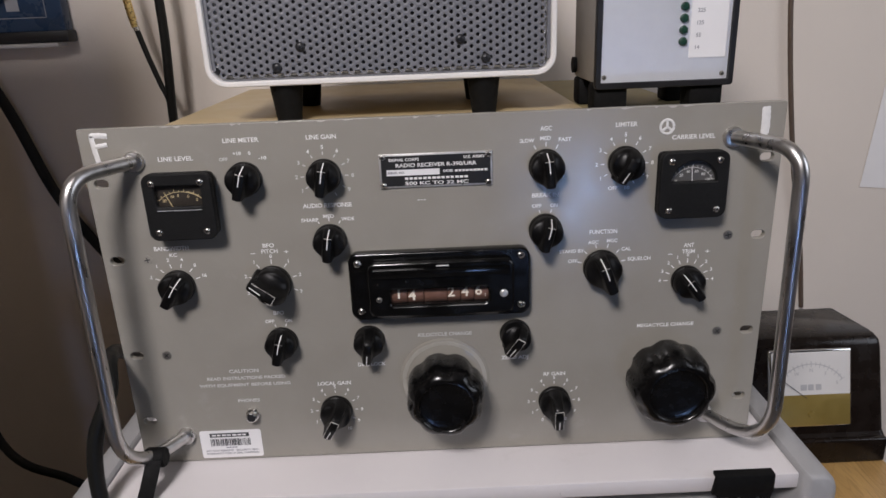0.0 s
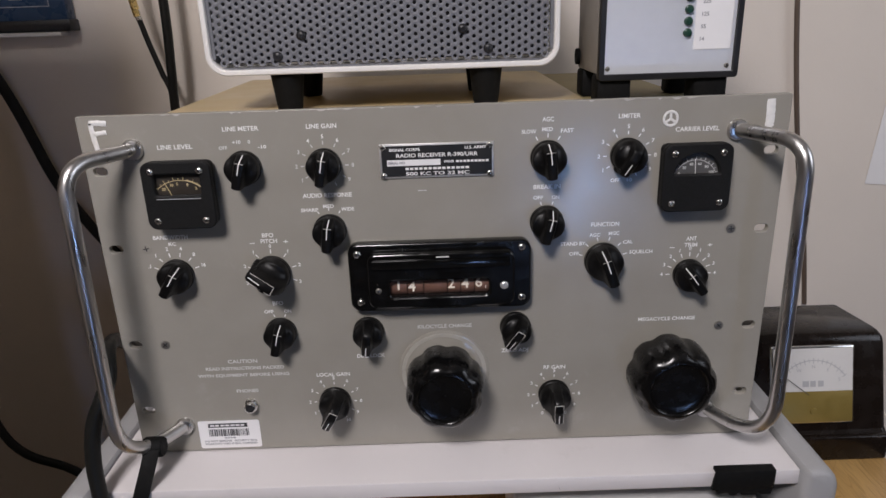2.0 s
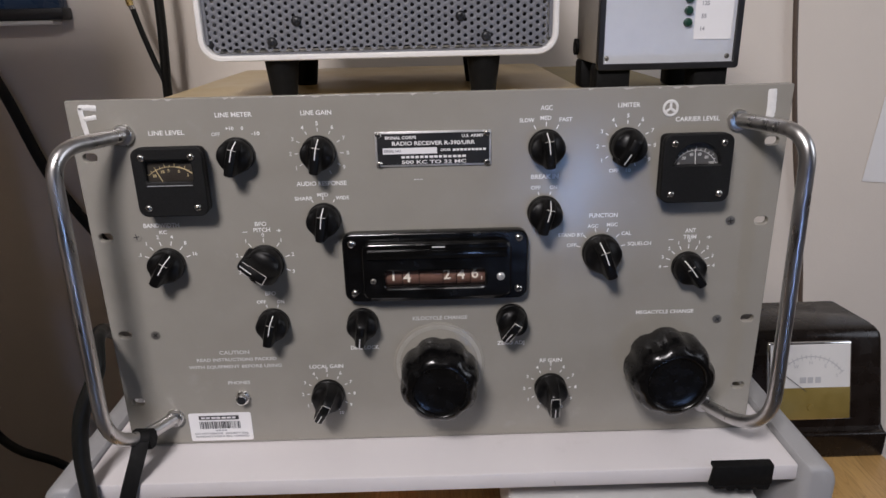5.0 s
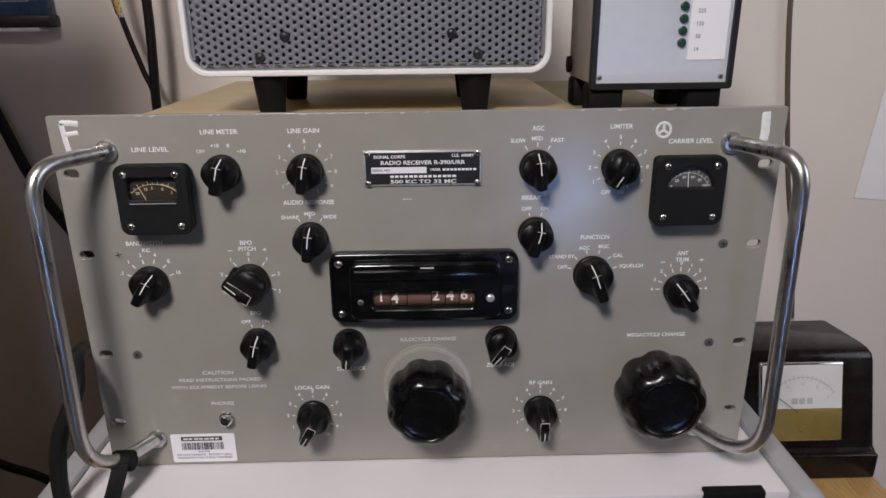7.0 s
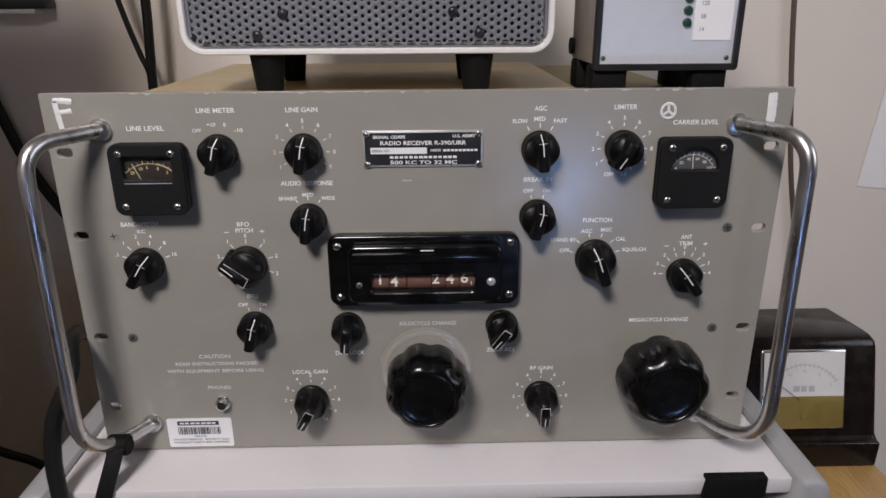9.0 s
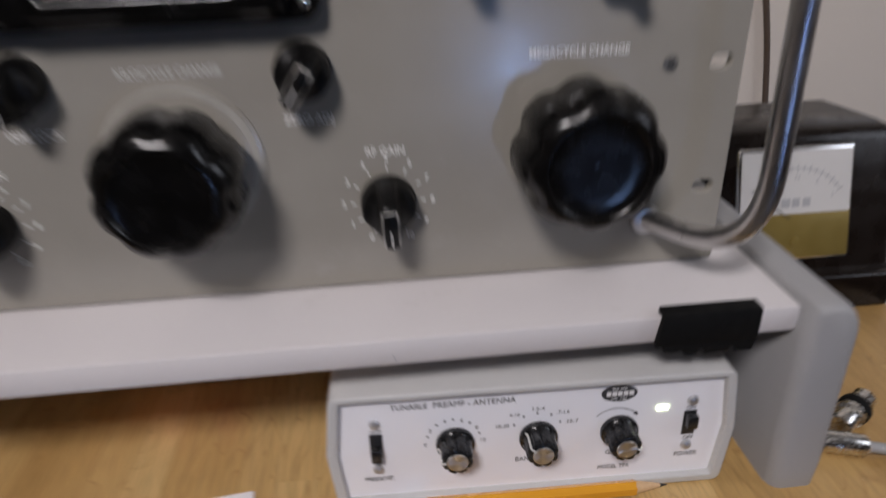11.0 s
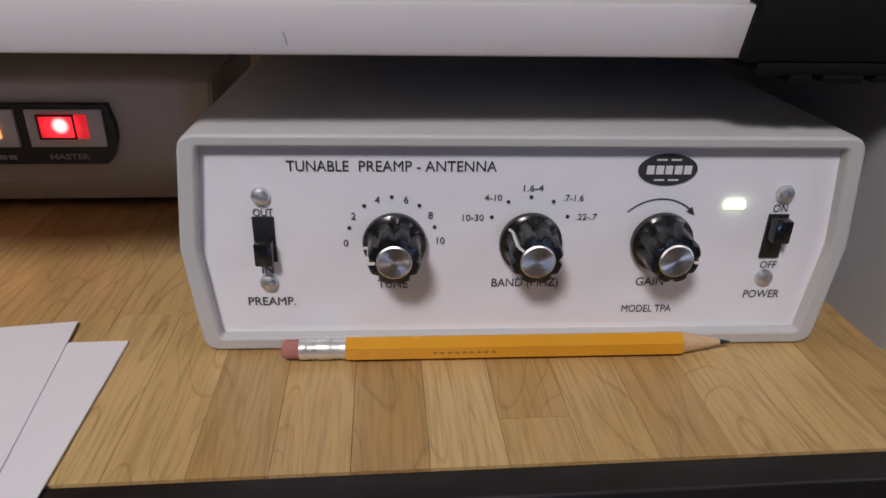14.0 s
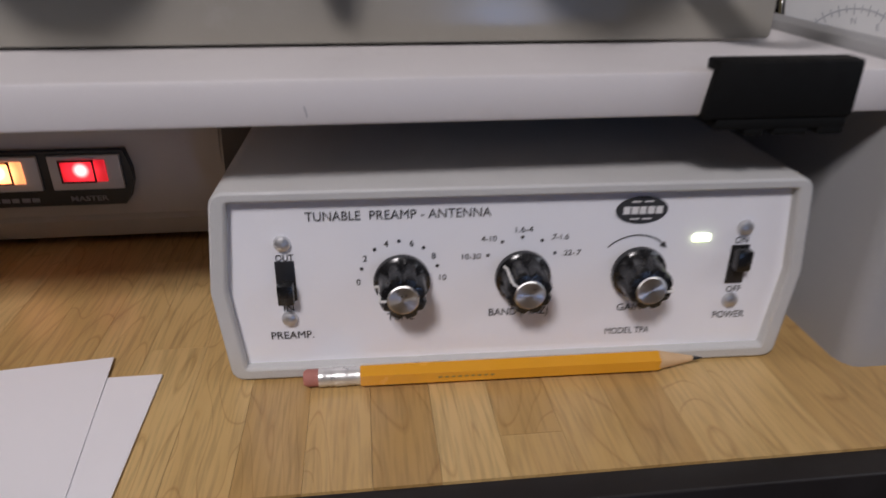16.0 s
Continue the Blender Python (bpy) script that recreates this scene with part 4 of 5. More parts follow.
bars(-0.1758, -0.1668, 0.0115, 0.0012, SY, M_GREY_INK, radio, 4)
text("DO NOT REMOVE   SECURITY SEAL", -0.1712, SY, 0.0086, 0.0016, M_GREY_INK, radio, 0.0420)
text("WARRANTY VOID IF SEAL TAMPERED", -0.1712, SY, 0.0060, 0.0016, M_GREY_INK, radio, 0.0420)
for sx, sz, mt in ((0.2098, 0.1728, M_DULL), (0.2090, 0.0960, M_DULL), (-0.2092, 0.0952, M_DULL), (-0.2100, 0.1722, M_PANEL)):
    screw(radio, sx, -0.0001, sz, 0.0034, mt, "panel_screw", turn=12 + 400 * sz, dome=0.18)


def stroke(points, width, name, seed=2):
    """A brush stroke of paint lying on the panel."""
    rnd2 = random.Random(seed)
    bm = bmesh.new()
    pts = smooth_path([(x, 0, z) for x, z in points], 7)
    prev = None
    for i, p in enumerate(pts):
        d = (pts[min(i + 1, len(pts) - 1)] - pts[max(i - 1, 0)]).normalized()
        nrm = Vector((-d.z, 0, d.x))
        e = 0.72 if i in (0, len(pts) - 1) else 1.0
        w = width * e
        a, b = p + nrm * w * rnd2.uniform(0.88, 1.1), p - nrm * w * rnd2.uniform(0.88, 1.1)
        row = [bm.verts.new((q.x, y, q.z)) for q, y in ((a, -0.0001), (p.lerp(a, 0.6), -0.0005), (p.lerp(b, 0.6), -0.0005), (b, -0.0001))]
        if prev:
            for k in range(3):
                bm.faces.new((prev[k], prev[k + 1], row[k + 1], row[k]))
        prev = row
    return part(name, bm, M_PAINTED, radio, "white brushed paint mark")


stroke([(-0.2322, 0.2625), (-0.2315, 0.2530), (-0.2304, 0.2436)], 0.0018, "painted_letter", 3)
stroke([(-0.2330, 0.2622), (-0.2285, 0.2626), (-0.2212, 0.2618)], 0.0019, "painted_letter", 4)
stroke([(-0.2308, 0.2550), (-0.2265, 0.2556), (-0.2222, 0.2562)], 0.0016, "painted_letter", 5)
stroke([(0.2275, 0.2640), (0.2280, 0.2550), (0.2280, 0.2450)], 0.0030, "painted_bar", 6)
stroke([(0.2255, 0.2440), (0.2300, 0.2442)], 0.0012, "painted_bar", 7)
em = [(0.1602 + 0.0046 * math.cos(radians(a)), 0.2528 + 0.0048 * math.sin(radians(a))) for a in range(0, 361, 30)]
stroke(em, 0.0009, "painted_emblem", 8)
for a in (90, 215, 325):
    stroke([(0.1602, 0.2526), (0.1602 + 0.0042 * math.cos(radians(a)), 0.2526 + 0.0042 * math.sin(radians(a)))], 0.0009, "painted_emblem", a)


# ---------------------------------------------------------------- antenna preamplifier under the shelf
pre = thing("antenna_preamplifier", "light grey preamplifier box with white front and three knobs", "radio accessory", (0.1459, -0.0385, DESK), turn=-1.6)
pre.matrix_basis = pre.matrix_basis @ Matrix.Diagonal((0.988, 1, 1, 1))


def hexagon(half_top, half_mid, half_bot, z0, z1, zm, r):
    """Case outline: sides splayed out to a seam, corners rounded."""
    corners = [(half_bot, z0), (half_mid, zm), (half_top, z1), (-half_top, z1), (-half_mid, zm), (-half_bot, z0)]
    pts = []
    n = len(corners)
    for i, (x, z) in enumerate(corners):
        p, a, b = Vector((x, z)), Vector(corners[i - 1]), Vector(corners[(i + 1) % n])
        rr = r if i not in (1, 4) else r * 0.3
        p0, p2 = p + (a - p).normalized() * rr, p + (b - p).normalized() * rr
        for k in range(5):
            t = k / 4
            q = p0 * (1 - t) ** 2 + p * 2 * t * (1 - t) + p2 * t * t
            pts.append((q.x, q.y))
    return pts


outer = hexagon(0.0945, 0.0983, 0.0954, 0.0012, 0.0675, 0.0345, 0.0038)
inner = hexagon(0.0914, 0.0950, 0.0920, 0.0040, 0.0656, 0.0345, 0.0018)
cutout("case_shell", [outer, inner], -0.0036, 0.125, M_CASE, pre, "light grey plastic case shell", 0.0009)
cutout("front_plate", [hexagon(0.0911, 0.0947, 0.0917, 0.0043, 0.0653, 0.0345, 0.001)], 0.0, 0.003, M_FACE, pre, "white printed front plate")
cutout("rear_plate", [hexagon(0.0904, 0.0940, 0.0911, 0.0043, 0.0658, 0.0345, 0.001)], 0.118, 0.121, M_CASE, pre)
for sx in (-1, 1):
    part("case_seam", box(min(sx * 0.0979, sx * 0.0988), max(sx * 0.0979, sx * 0.0988), -0.0030, 0.122, 0.0338, 0.0344), M_GREY_INK, pre)
    for fy in (0.012, 0.108):
        part("rubber_foot", lathe([(0.005, 0.0), (0.005, 0.0020)], axis="z", at=(sx * 0.075, fy, 0), n=16), M_RUBBER, pre)
TY = -0.0003


def ptext(words, x, z, w, h=0.0031):
    text(words, x, TY, z, h, M_BLACK_INK, pre, width=w, name="front_lettering", bold=0.0)


ptext("TUNABLE", -0.0590, 0.0584, 0.0172, 0.0032)
ptext("PREAMP - ANTENNA", -0.0283, 0.0584, 0.0388, 0.0032)
ptext("OUT", -0.0753, 0.0446, 0.0057, 0.0024)
ptext("IN", -0.0755, 0.0262, 0.0034, 0.0026)
ptext("PREAMP.", -0.0752, 0.0156, 0.0142, 0.0029)
ptext("TUNE", -0.0385, 0.0212, 0.0090, 0.0029)
ptext("BAND (MHZ)", 0.0020, 0.0214, 0.0206, 0.0029)
ptext("GAIN", 0.0412, 0.0214, 0.0088, 0.0029)
ptext("MODEL TPA", 0.0415, 0.0118, 0.0160, 0.0026)
ptext("ON", 0.0771, 0.0457, 0.0044, 0.0025)
ptext("OFF", 0.0778, 0.0270, 0.0052, 0.0025)
ptext("POWER", 0.0779, 0.0167, 0.0116, 0.0028)
KZ = 0.0355
for wd, dx, dz in (("0", -0.0136, -0.0006), ("2", -0.0111, 0.0079), ("4", -0.0041, 0.0129), ("6", 0.0041, 0.0129), ("8", 0.0112, 0.0081), ("10", 0.0140, 0.0001)):
    ptext(wd, -0.0385 + dx, KZ + dz, None, 0.0022)
for x, dx, dz in ((-0.0385, 0.0, 0.0139), (-0.0385, -0.0079, 0.0112), (-0.0385, 0.0079, 0.0113), (-0.0385, -0.0124, 0.0044), (-0.0385, 0.0124, 0.0046),
                  (0.0018, 0.0, 0.0139), (0.0018, -0.0066, 0.0124), (0.0018, 0.0066, 0.0125), (0.0018, -0.0112, 0.0077), (0.0018, 0.0112, 0.0078)):
    part("scale_dot", lathe([(0.00058, 0), (0.00058, -0.00008)], at=(x + dx, TY, KZ + dz), n=14), M_BLACK_INK, pre)
for wd, x, z, w in (("10-30", -0.0151, 0.0429, 0.0062), ("4-10", -0.0092, 0.0491, 0.0050), ("1.6-4", 0.0020, 0.0520, 0.0058), (".7-1.6", 0.0142, 0.0490, 0.0060), (".22-.7", 0.0186, 0.0431, 0.0062)):
    ptext(wd, x, z, w, 0.0020)
# curved arrow over the gain knob
bm = bmesh.new()
prev = None
for i in range(17):
    a = radians(-46 + 86 * i / 16)
    row = [bm.verts.new((0.0406 + r * math.sin(a), TY, KZ - 0.0003 + r * math.cos(a))) for r in (0.0134, 0.0138)]
    if prev:
        bm.faces.new((prev[0], prev[1], row[1], row[0]))
    prev = row
a = radians(46)
tip, d, nn = Vector((0.0406 + 0.0136 * math.sin(a), KZ - 0.0005 + 0.0136 * math.cos(a))), Vector((math.cos(a), -math.sin(a))), Vector((math.sin(a), math.cos(a)))
bm.faces.new([bm.verts.new((q.x, TY, q.y)) for q in (tip + d * 0.0012, tip - d * 0.0016 + nn * 0.0011, tip - d * 0.0016 - nn * 0.0011)])
part("gain_arrow", bm, M_BLACK_INK, pre)
# maker's badge as a plain shape
LX, LZ = 0.0407, 0.0577
ell = [(LX + 0.0087 * math.cos(t * math.pi / 16), LZ + 0.0047 * math.sin(t * math.pi / 16)) for t in range(32)]
cutout("badge", [ell], -0.0004, -0.0001, M_BLACK_INK, pre, "black oval badge with pale bars")
bars(LX - 0.0064, LX + 0.0072, LZ, 0.0026, -0.0005, M_LABEL, pre, 5, "badge_bar", 4)
for k, off in ((1, 0.0030), (-1, -0.0030)):
    bars(LX - 0.0040, LX + 0.0044, LZ + off, 0.0005, -0.0005, M_LABEL, pre, 2, "badge_bar", 6)
part("pilot_led", box(0.0597, 0.0656, -0.0010, 0.0005, 0.0458, 0.0483, 0.0003), M_LED, pre, "lit pale green indicator")


def slide_switch(x, z, up):
    s = part("slide_switch", box(x - 0.0031, x + 0.0031, -0.0006, 0.0004, z - 0.0072, z + 0.0072, 0.0002), M_BLACKTRIM, pre, "black slide switch")
    off = 0.0030 if up else -0.0030
    part("switch_button", box(x - 0.0026, x + 0.0026, -0.0048, -0.0004, z + off - 0.0036, z + off + 0.0036, 0.0005), M_KNOB, s)


slide_switch(-0.0755, 0.0362, False)
slide_switch(0.0772, 0.0367, True)
for x, z in ((-0.0755, 0.0497), (-0.0755, 0.0222), (0.0773, 0.0504), (0.0774, 0.0228)):
    screw(pre, x, 0.0, z, 0.0028, M_FROST, "rivet", slot=False, dome=0.7)


def skirted_knob(x, z, turn):
    def shape(a, r, d):
        if -0.0130 < d < -0.0030 and r > 0.0060:
            return r * (1 - 0.15 * max(0, math.cos(8 * a)) ** 2)
        return r
    prof = [(0.0092, 0.0), (0.0094, -0.0010), (0.0092, -0.0022), (0.0084, -0.0028), (0.0079, -0.0034), (0.0076, -0.0080), (0.0076, -0.0118), (0.0071, -0.0127), (0.0056, -0.0130)]
    k = part("control_knob", lathe(prof, at=(x, -0.0006, z), n=64, shape=shape), M_KNOB, pre, "black fluted knob with silver cap")
    part("knob_cap", lathe([(0.0050, -0.0124), (0.0050, -0.0133), (0.0046, -0.0136), (0.0002, -0.0135)], at=(x, -0.0006, z), n=40), M_CAP, k, "spun aluminium cap", 12)
    b2 = bmesh.new()
    for r0, r1, d in ((0.0072, 0.0090, -0.0036), (0.0053, 0.0072, -0.01335), (0.0070, 0.0078, 0.0)):
        c = box(-0.00035, 0.00035, d - 0.0006, d - 0.0001, r0, r1) if d else box(-0.00035, 0.00035, -0.0132, -0.0036, r0, r1)
        bmesh.ops.transform(c, matrix=Matrix.Translation((x, -0.0002, z)) @ pose(0, 0, 0, 0, turn, 0), verts=c.verts)
        me = bpy.data.meshes.new("line_tmp")
        c.to_mesh(me)
        c.free()
        b2.from_mesh(me)
        bpy.data.meshes.remove(me)
    part("pointer_line", b2, M_LINE, k)


skirted_knob(-0.0378, KZ, -92)
skirted_knob(0.0024, KZ, -52)
skirted_knob(0.0421, KZ, 95)

# ---------------------------------------------------------------- pencil
p0, p1 = Vector((0.0746, -0.0446, DESK + 0.0036)), Vector((0.2125, -0.0474, DESK + 0.0042))
pencil = thing("pencil", "yellow hexagonal wooden pencil lying before the box", "pencil", tuple(p0))
pencil.matrix_basis = Matrix.Translation(p0) @ pose(0, 0, 0, 0, 0, math.degrees(math.atan2(p1.y - p0.y, p1.x - p0.x)))
LP = (p1 - p0).length
part("eraser", lathe([(0.0006, -0.0), (0.0022, 0.0002), (0.0029, 0.0012), (0.0029, 0.0062)], axis="x", n=20), M_ERASER, pencil, "worn pink eraser")
prof = [(0.0032, 0.0052)]
for i in range(8):
    prof += [(0.0033, 0.0056 + i * 0.0018), (0.0030 if i in (1, 2, 5, 6) else 0.00325, 0.0064 + i * 0.0018)]
part("ferrule", lathe(prof, axis="x", n=24), M_ALU, pencil, "crimped silver ferrule")


def hexa(a, r, d):
    t = (a + math.pi / 6) % (math.pi / 3) - math.pi / 6
    return r * 0.93 / math.cos(t) if d < LP - 0.0158 else r


part("pencil_barrel", lathe([(0.0034, 0.0190), (0.0036, 0.0196), (0.0036, LP - 0.0170), (0.0035, LP - 0.0160)], axis="x", n=36, shape=hexa), M_PENCIL, pencil, "yellow lacquered barrel")
part("pencil_point", lathe([(0.0034, LP - 0.0162), (0.0010, LP - 0.0036)], axis="x", n=24), M_PENCILWOOD, pencil, "sharpened bare wood cone")
part("pencil_lead", lathe([(0.0010, LP - 0.0038), (0.0002, LP)], axis="x", n=14), M_GRAPHITE, pencil)
for k in range(9):
    part("barrel_print", box(0.045 + k * 0.0022, 0.0462 + k * 0.0022, -0.00345, -0.00335, -0.0002, 0.0004), M_BRASS, pencil)


# ---------------------------------------------------------------- cards on the desk
def card(x1, y1, lift, turn, w=0.127, d=0.076):
    ob = obj_from("index_card", box(-w, 0, -d, 0, 0, 0.00042), M_PAPER, smooth=False)
    ob.matrix_basis = Matrix.Translation((x1, y1, DESK + lift)) @ pose(0, 0, 0, 0, 0, turn)
    return tagged(ob, "blank white index card lying on the desk", "card", "stack of cards")


card(0.0262, -0.0338, 0.0001, -0.4)
card(0.0262, -0.0336, 0.00056, 0.2)
card(0.0070, -0.0222, 0.00102, 6.5)

# ---------------------------------------------------------------- power control strip under the shelf
strip = thing("power_strip", "grey power control strip with lit rocker switches", "power strip", (0, 0.078, DESK))
bm = bmesh.new()
prof = [(0.003, 0.0030), (-0.0005, 0.0042), (-0.0020, 0.0128), (0.0005, 0.0148), (0.0030, 0.0530), (0.0052, 0.0556), (0.0090, 0.0568), (0.1000, 0.0568), (0.1000, 0.0030)]
ends = []
for x in (-0.235, 0.0325):
    ends.append([bm.verts.new((x, y, z)) for y, z in prof])
for i in range(len(prof)):
    j = (i + 1) % len(prof)
    bm.faces.new((ends[0][i], ends[1][i], ends[1][j], ends[0][j]))
bm.faces.new(ends[0])
bm.faces.new(ends[1])
bmesh.ops.bevel(bm, geom=[e for e in bm.edges if abs((e.verts[0].co - e.verts[1].co).x) < 1e-6], offset=0.0012, segments=2, affect="EDGES")
part("strip_body", bm, M_STRIP, strip, "grey beige plastic body")
for fx in (-0.215, 0.012):
    for fy in (0.014, 0.086):
        part("rubber_foot", lathe([(0.006, 0.0), (0.006, 0.0035)], axis="z", at=(fx, fy, 0), n=16), M_RUBBER, strip)
outl = [(-0.2200, 0.0208), (-0.0135, 0.0208), (-0.0105, 0.0245), (-0.0082, 0.0318), (-0.0082, 0.0378), (-0.0105, 0.0465), (-0.2200, 0.0465)]
cutout("switch_panel", [outl], -0.0022, 0.006, M_BLACKTRIM, strip, "black switch panel with rounded end")
for x, lit, nm in ((-0.0275, M_RED, "red"), (-0.0630, M_ORANGE, "orange")):
    rk = part("rocker_switch", box(x - 0.0155, x + 0.0155, -0.0040, -0.0018, 0.0288, 0.0450, 0.0006), M_ROCKER_BEZEL, strip, "pale framed rocker switch glowing " + nm)
    part("rocker", box(x - 0.0100, x + 0.0092, -0.0050, -0.0036, 0.0328, 0.0430, 0.0004), lit, rk, "translucent rocker lit " + nm)
    # dark gap round the rocker and along its hinge
    for b in ((-0.0105, 0.0045, 0.0424, 0.0432), (-0.0105, 0.0045, 0.0326, 0.0334), (-0.0106, -0.0099, 0.0326, 0.0432), (0.0038, 0.0046, 0.0330, 0.0432)):
        part("rocker_gap", box(x + b[0], x + b[1], -0.0054, -0.0046, b[2], b[3]), M_GAP, rk, "dark gap round the rocker")
text("MASTER", -0.0290, -0.0025, 0.0240, 0.0024, M_GREY_INK, strip, 0.0165)
bars(-0.0760, -0.0500, 0.0240, 0.0020, -0.0024, M_GREY_INK, strip, 6, seed=9)

# ---------------------------------------------------------------- loudspeaker on the receiver
spk = thing("loudspeaker", "grey grille loudspeaker with white rim on black feet", "loudspeaker", (-0.0360, 0.0500, 0.2585))
SW, SZ0, SZ1 = 0.1280, 0.0278, 0.2080
rim_o = round_rect(-SW + 0.0011, SW - 0.0011, SZ0 + 0.0011, SZ1 - 0.0011, 0.0142, 8)
rim_i = round_rect(-SW + 0.0033, SW - 0.0033, SZ0 + 0.0033, SZ1 - 0.0033, 0.0120, 8)
cutout("front_rim", [rim_o, rim_i], -0.0040, 0.018, M_WHITE, spk, "white enamelled rim", 0.0009)
cutout("cabinet", [round_rect(-SW + 0.002, SW - 0.002, SZ0 + 0.002, SZ1 - 0.002, 0.0140, 8), round_rect(-SW + 0.006, SW - 0.006, SZ0 + 0.006, SZ1 - 0.006, 0.0100, 8)], 0.018, 0.200, M_WHITE, spk, "white painted cabinet")
part("back_cloth", box(-SW + 0.007, SW - 0.007, 0.020, 0.024, SZ0 + 0.007, SZ1 - 0.007), M_CONE, spk)


def grille():
    p, dx, r = 0.0054, 0.00468, 0.00136
    verts, faces = [], []
    x0, x1, z0, z1 = -SW + 0.0048, SW - 0.0048, SZ0 + 0.0050, SZ1 - 0.0050
    cr = 0.0108
    nx, nz = int((x1 - x0) / dx), int((z1 - z0) / p)
    n = 12
    for i in range(nx):
        for j in range(nz):
            cx, cz = x0 + dx * (i + 0.5), z0 + p * (j + 0.5) + (p / 4 if i % 2 else -p / 4)
            ex, ez = max(0, abs(cx) - (x1 - cr)), max(0, (z0 + cr) - cz)
            if math.hypot(ex, ez) > cr - 0.0015:
                continue
            base = len(verts)
            for k in range(n):
                a = 2 * math.pi * k / n
                hx = p / math.sqrt(3) / (1 if k % 2 == 0 else 1 / math.cos(math.pi / 6))
                verts.append((cx + hx * math.cos(a), 0, cz + hx * math.sin(a)))
            for k in range(n):
                a = 2 * math.pi * k / n
                verts.append((cx + r * math.cos(a), 0.0002, cz + r * math.sin(a)))
            for k in range(n):
                a = 2 * math.pi * k / n
                verts.append((cx + r * math.cos(a), 0.0014, cz + r * math.sin(a)))
            for k in range(n):
                m2 = (k + 1) % n
                faces.append((base + k, base + m2, base + n + m2, base + n + k))
                faces.append((base + n + k, base + n + m2, base + 2 * n + m2, base + 2 * n + k))
    me = bpy.data.meshes.new("grille")
    me.from_pydata(verts, [], faces)
    me.materials.append(M_GRILLE)
    ob = new("grille", me)
    ob.parent = spk
    ob.location = (0, 0.0010, 0)
    ob["label"] = "grey perforated metal grille"


grille()
bm = box(-SW + 0.0048, SW - 0.0048, 0.0012, 0.0022, SZ0 + 0.0042, SZ0 + 0.0056)
part("grille_hem", bm, M_GRILLE, spk)
for sx in (-1, 1):
    part("grille_side_hem", box(min(sx * (SW - 0.0042), sx * (SW - 0.0068)), max(sx * (SW - 0.0042), sx * (SW - 0.0068)), 0.0002, 0.0022, SZ0 + 0.012, SZ1 - 0.008), M_GRILLE, spk)
for x, z in ((-0.0765, 0.0405), (-0.0582, 0.0545), (0.0582, 0.0555), (0.0765, 0.0415)):
    screw(spk, x, 0.0008, z, 0.0036, M_BLACKTRIM, "grille_bolt", dome=0.55, turn=300 * x)
for x in (-0.0733, 0.0752):
    for y, sc in ((0.012, 0.85), (0.110, 0.80)):
        part("foot", lathe([(0.0105 * sc, 0.0), (0.0112 * sc, 0.003), (0.0150 * sc, 0.0300)], axis="z", at=(x, y, 0.0), n=28), M_RUBBER, spk, "tapered black rubber foot")

# ---------------------------------------------------------------- indicator box on the receiver
lb = thing("indicator_box", "silver-fronted metal box with green lamps and paper strip", "electronics box", (0.1770, 0.0600, 0.2545), turn=0)
BH0, BH1 = 0.0222, 0.190
part("case", box(-0.0530, 0.0488, 0.001, 0.080, BH0, BH1, 0.002), M_BOXSIDE, lb, "grey brown painted metal case")
cutout("front_frame", [round_rect(-0.0535, 0.0493, BH0 - 0.0030, BH1 + 0.002, 0.002, 3), round_rect(-0.0505, 0.0460, BH0 + 0.0005, BH1 - 0.0035, 0.001, 2)], -0.0040, 0.003, M_BLACKTRIM, lb, "black front frame", 0.0006)
part("front_plate", box(-0.0507, 0.0465, -0.0018, 0.0015, BH0 + 0.0002, BH1 - 0.003), M_SILVER, lb, "silver hammered front plate")
part("paper_strip", box(0.0154, 0.0428, -0.0024, -0.0019, 0.0392, BH1 - 0.01), M_LABEL, lb, "white printed paper strip")
for i, wd in enumerate(("14", "55", "125", "225")):
    z = 0.0512 + i * 0.0082
    part("green_lamp", lathe([(0.0032, -0.0018), (0.0032, -0.0030), (0.0024, -0.0046), (0.0004, -0.0052)], at=(0.0103, 0, z), n=18), M_LEDOFF, lb, "unlit dark green lamp")
    text(wd, 0.0209 + 0.0006 * i, -0.0026, 0.0466 + 0.0087 * i, 0.0028, M_GREY_INK, lb)
for i in range(4, 12):
    z = 0.0512 + i * 0.0082
    part("green_lamp", lathe([(0.0032, -0.0018), (0.0032, -0.0030), (0.0024, -0.0046), (0.0004, -0.0052)], at=(0.0103, 0, z), n=18), M_LEDOFF, lb)
for x in (-0.0472, 0.0415):
    screw(lb, x, -0.0018, BH0 + 0.005, 0.0018, M_DULL)
for x in (-0.0410, 0.0320):
    for y in (0.012, 0.068):
        part("foot", box(x - 0.013, x + 0.013, y - 0.012, y + 0.010, 0.0, BH0 + 0.0005, 0.003), M_RUBBER, lb, "black rubber foot")
part("side_foot", lathe([(0.0066, -0.0558), (0.0066, -0.0525)], axis="x", at=(0, 0.074, 0.032), n=24), M_RUBBER, lb)

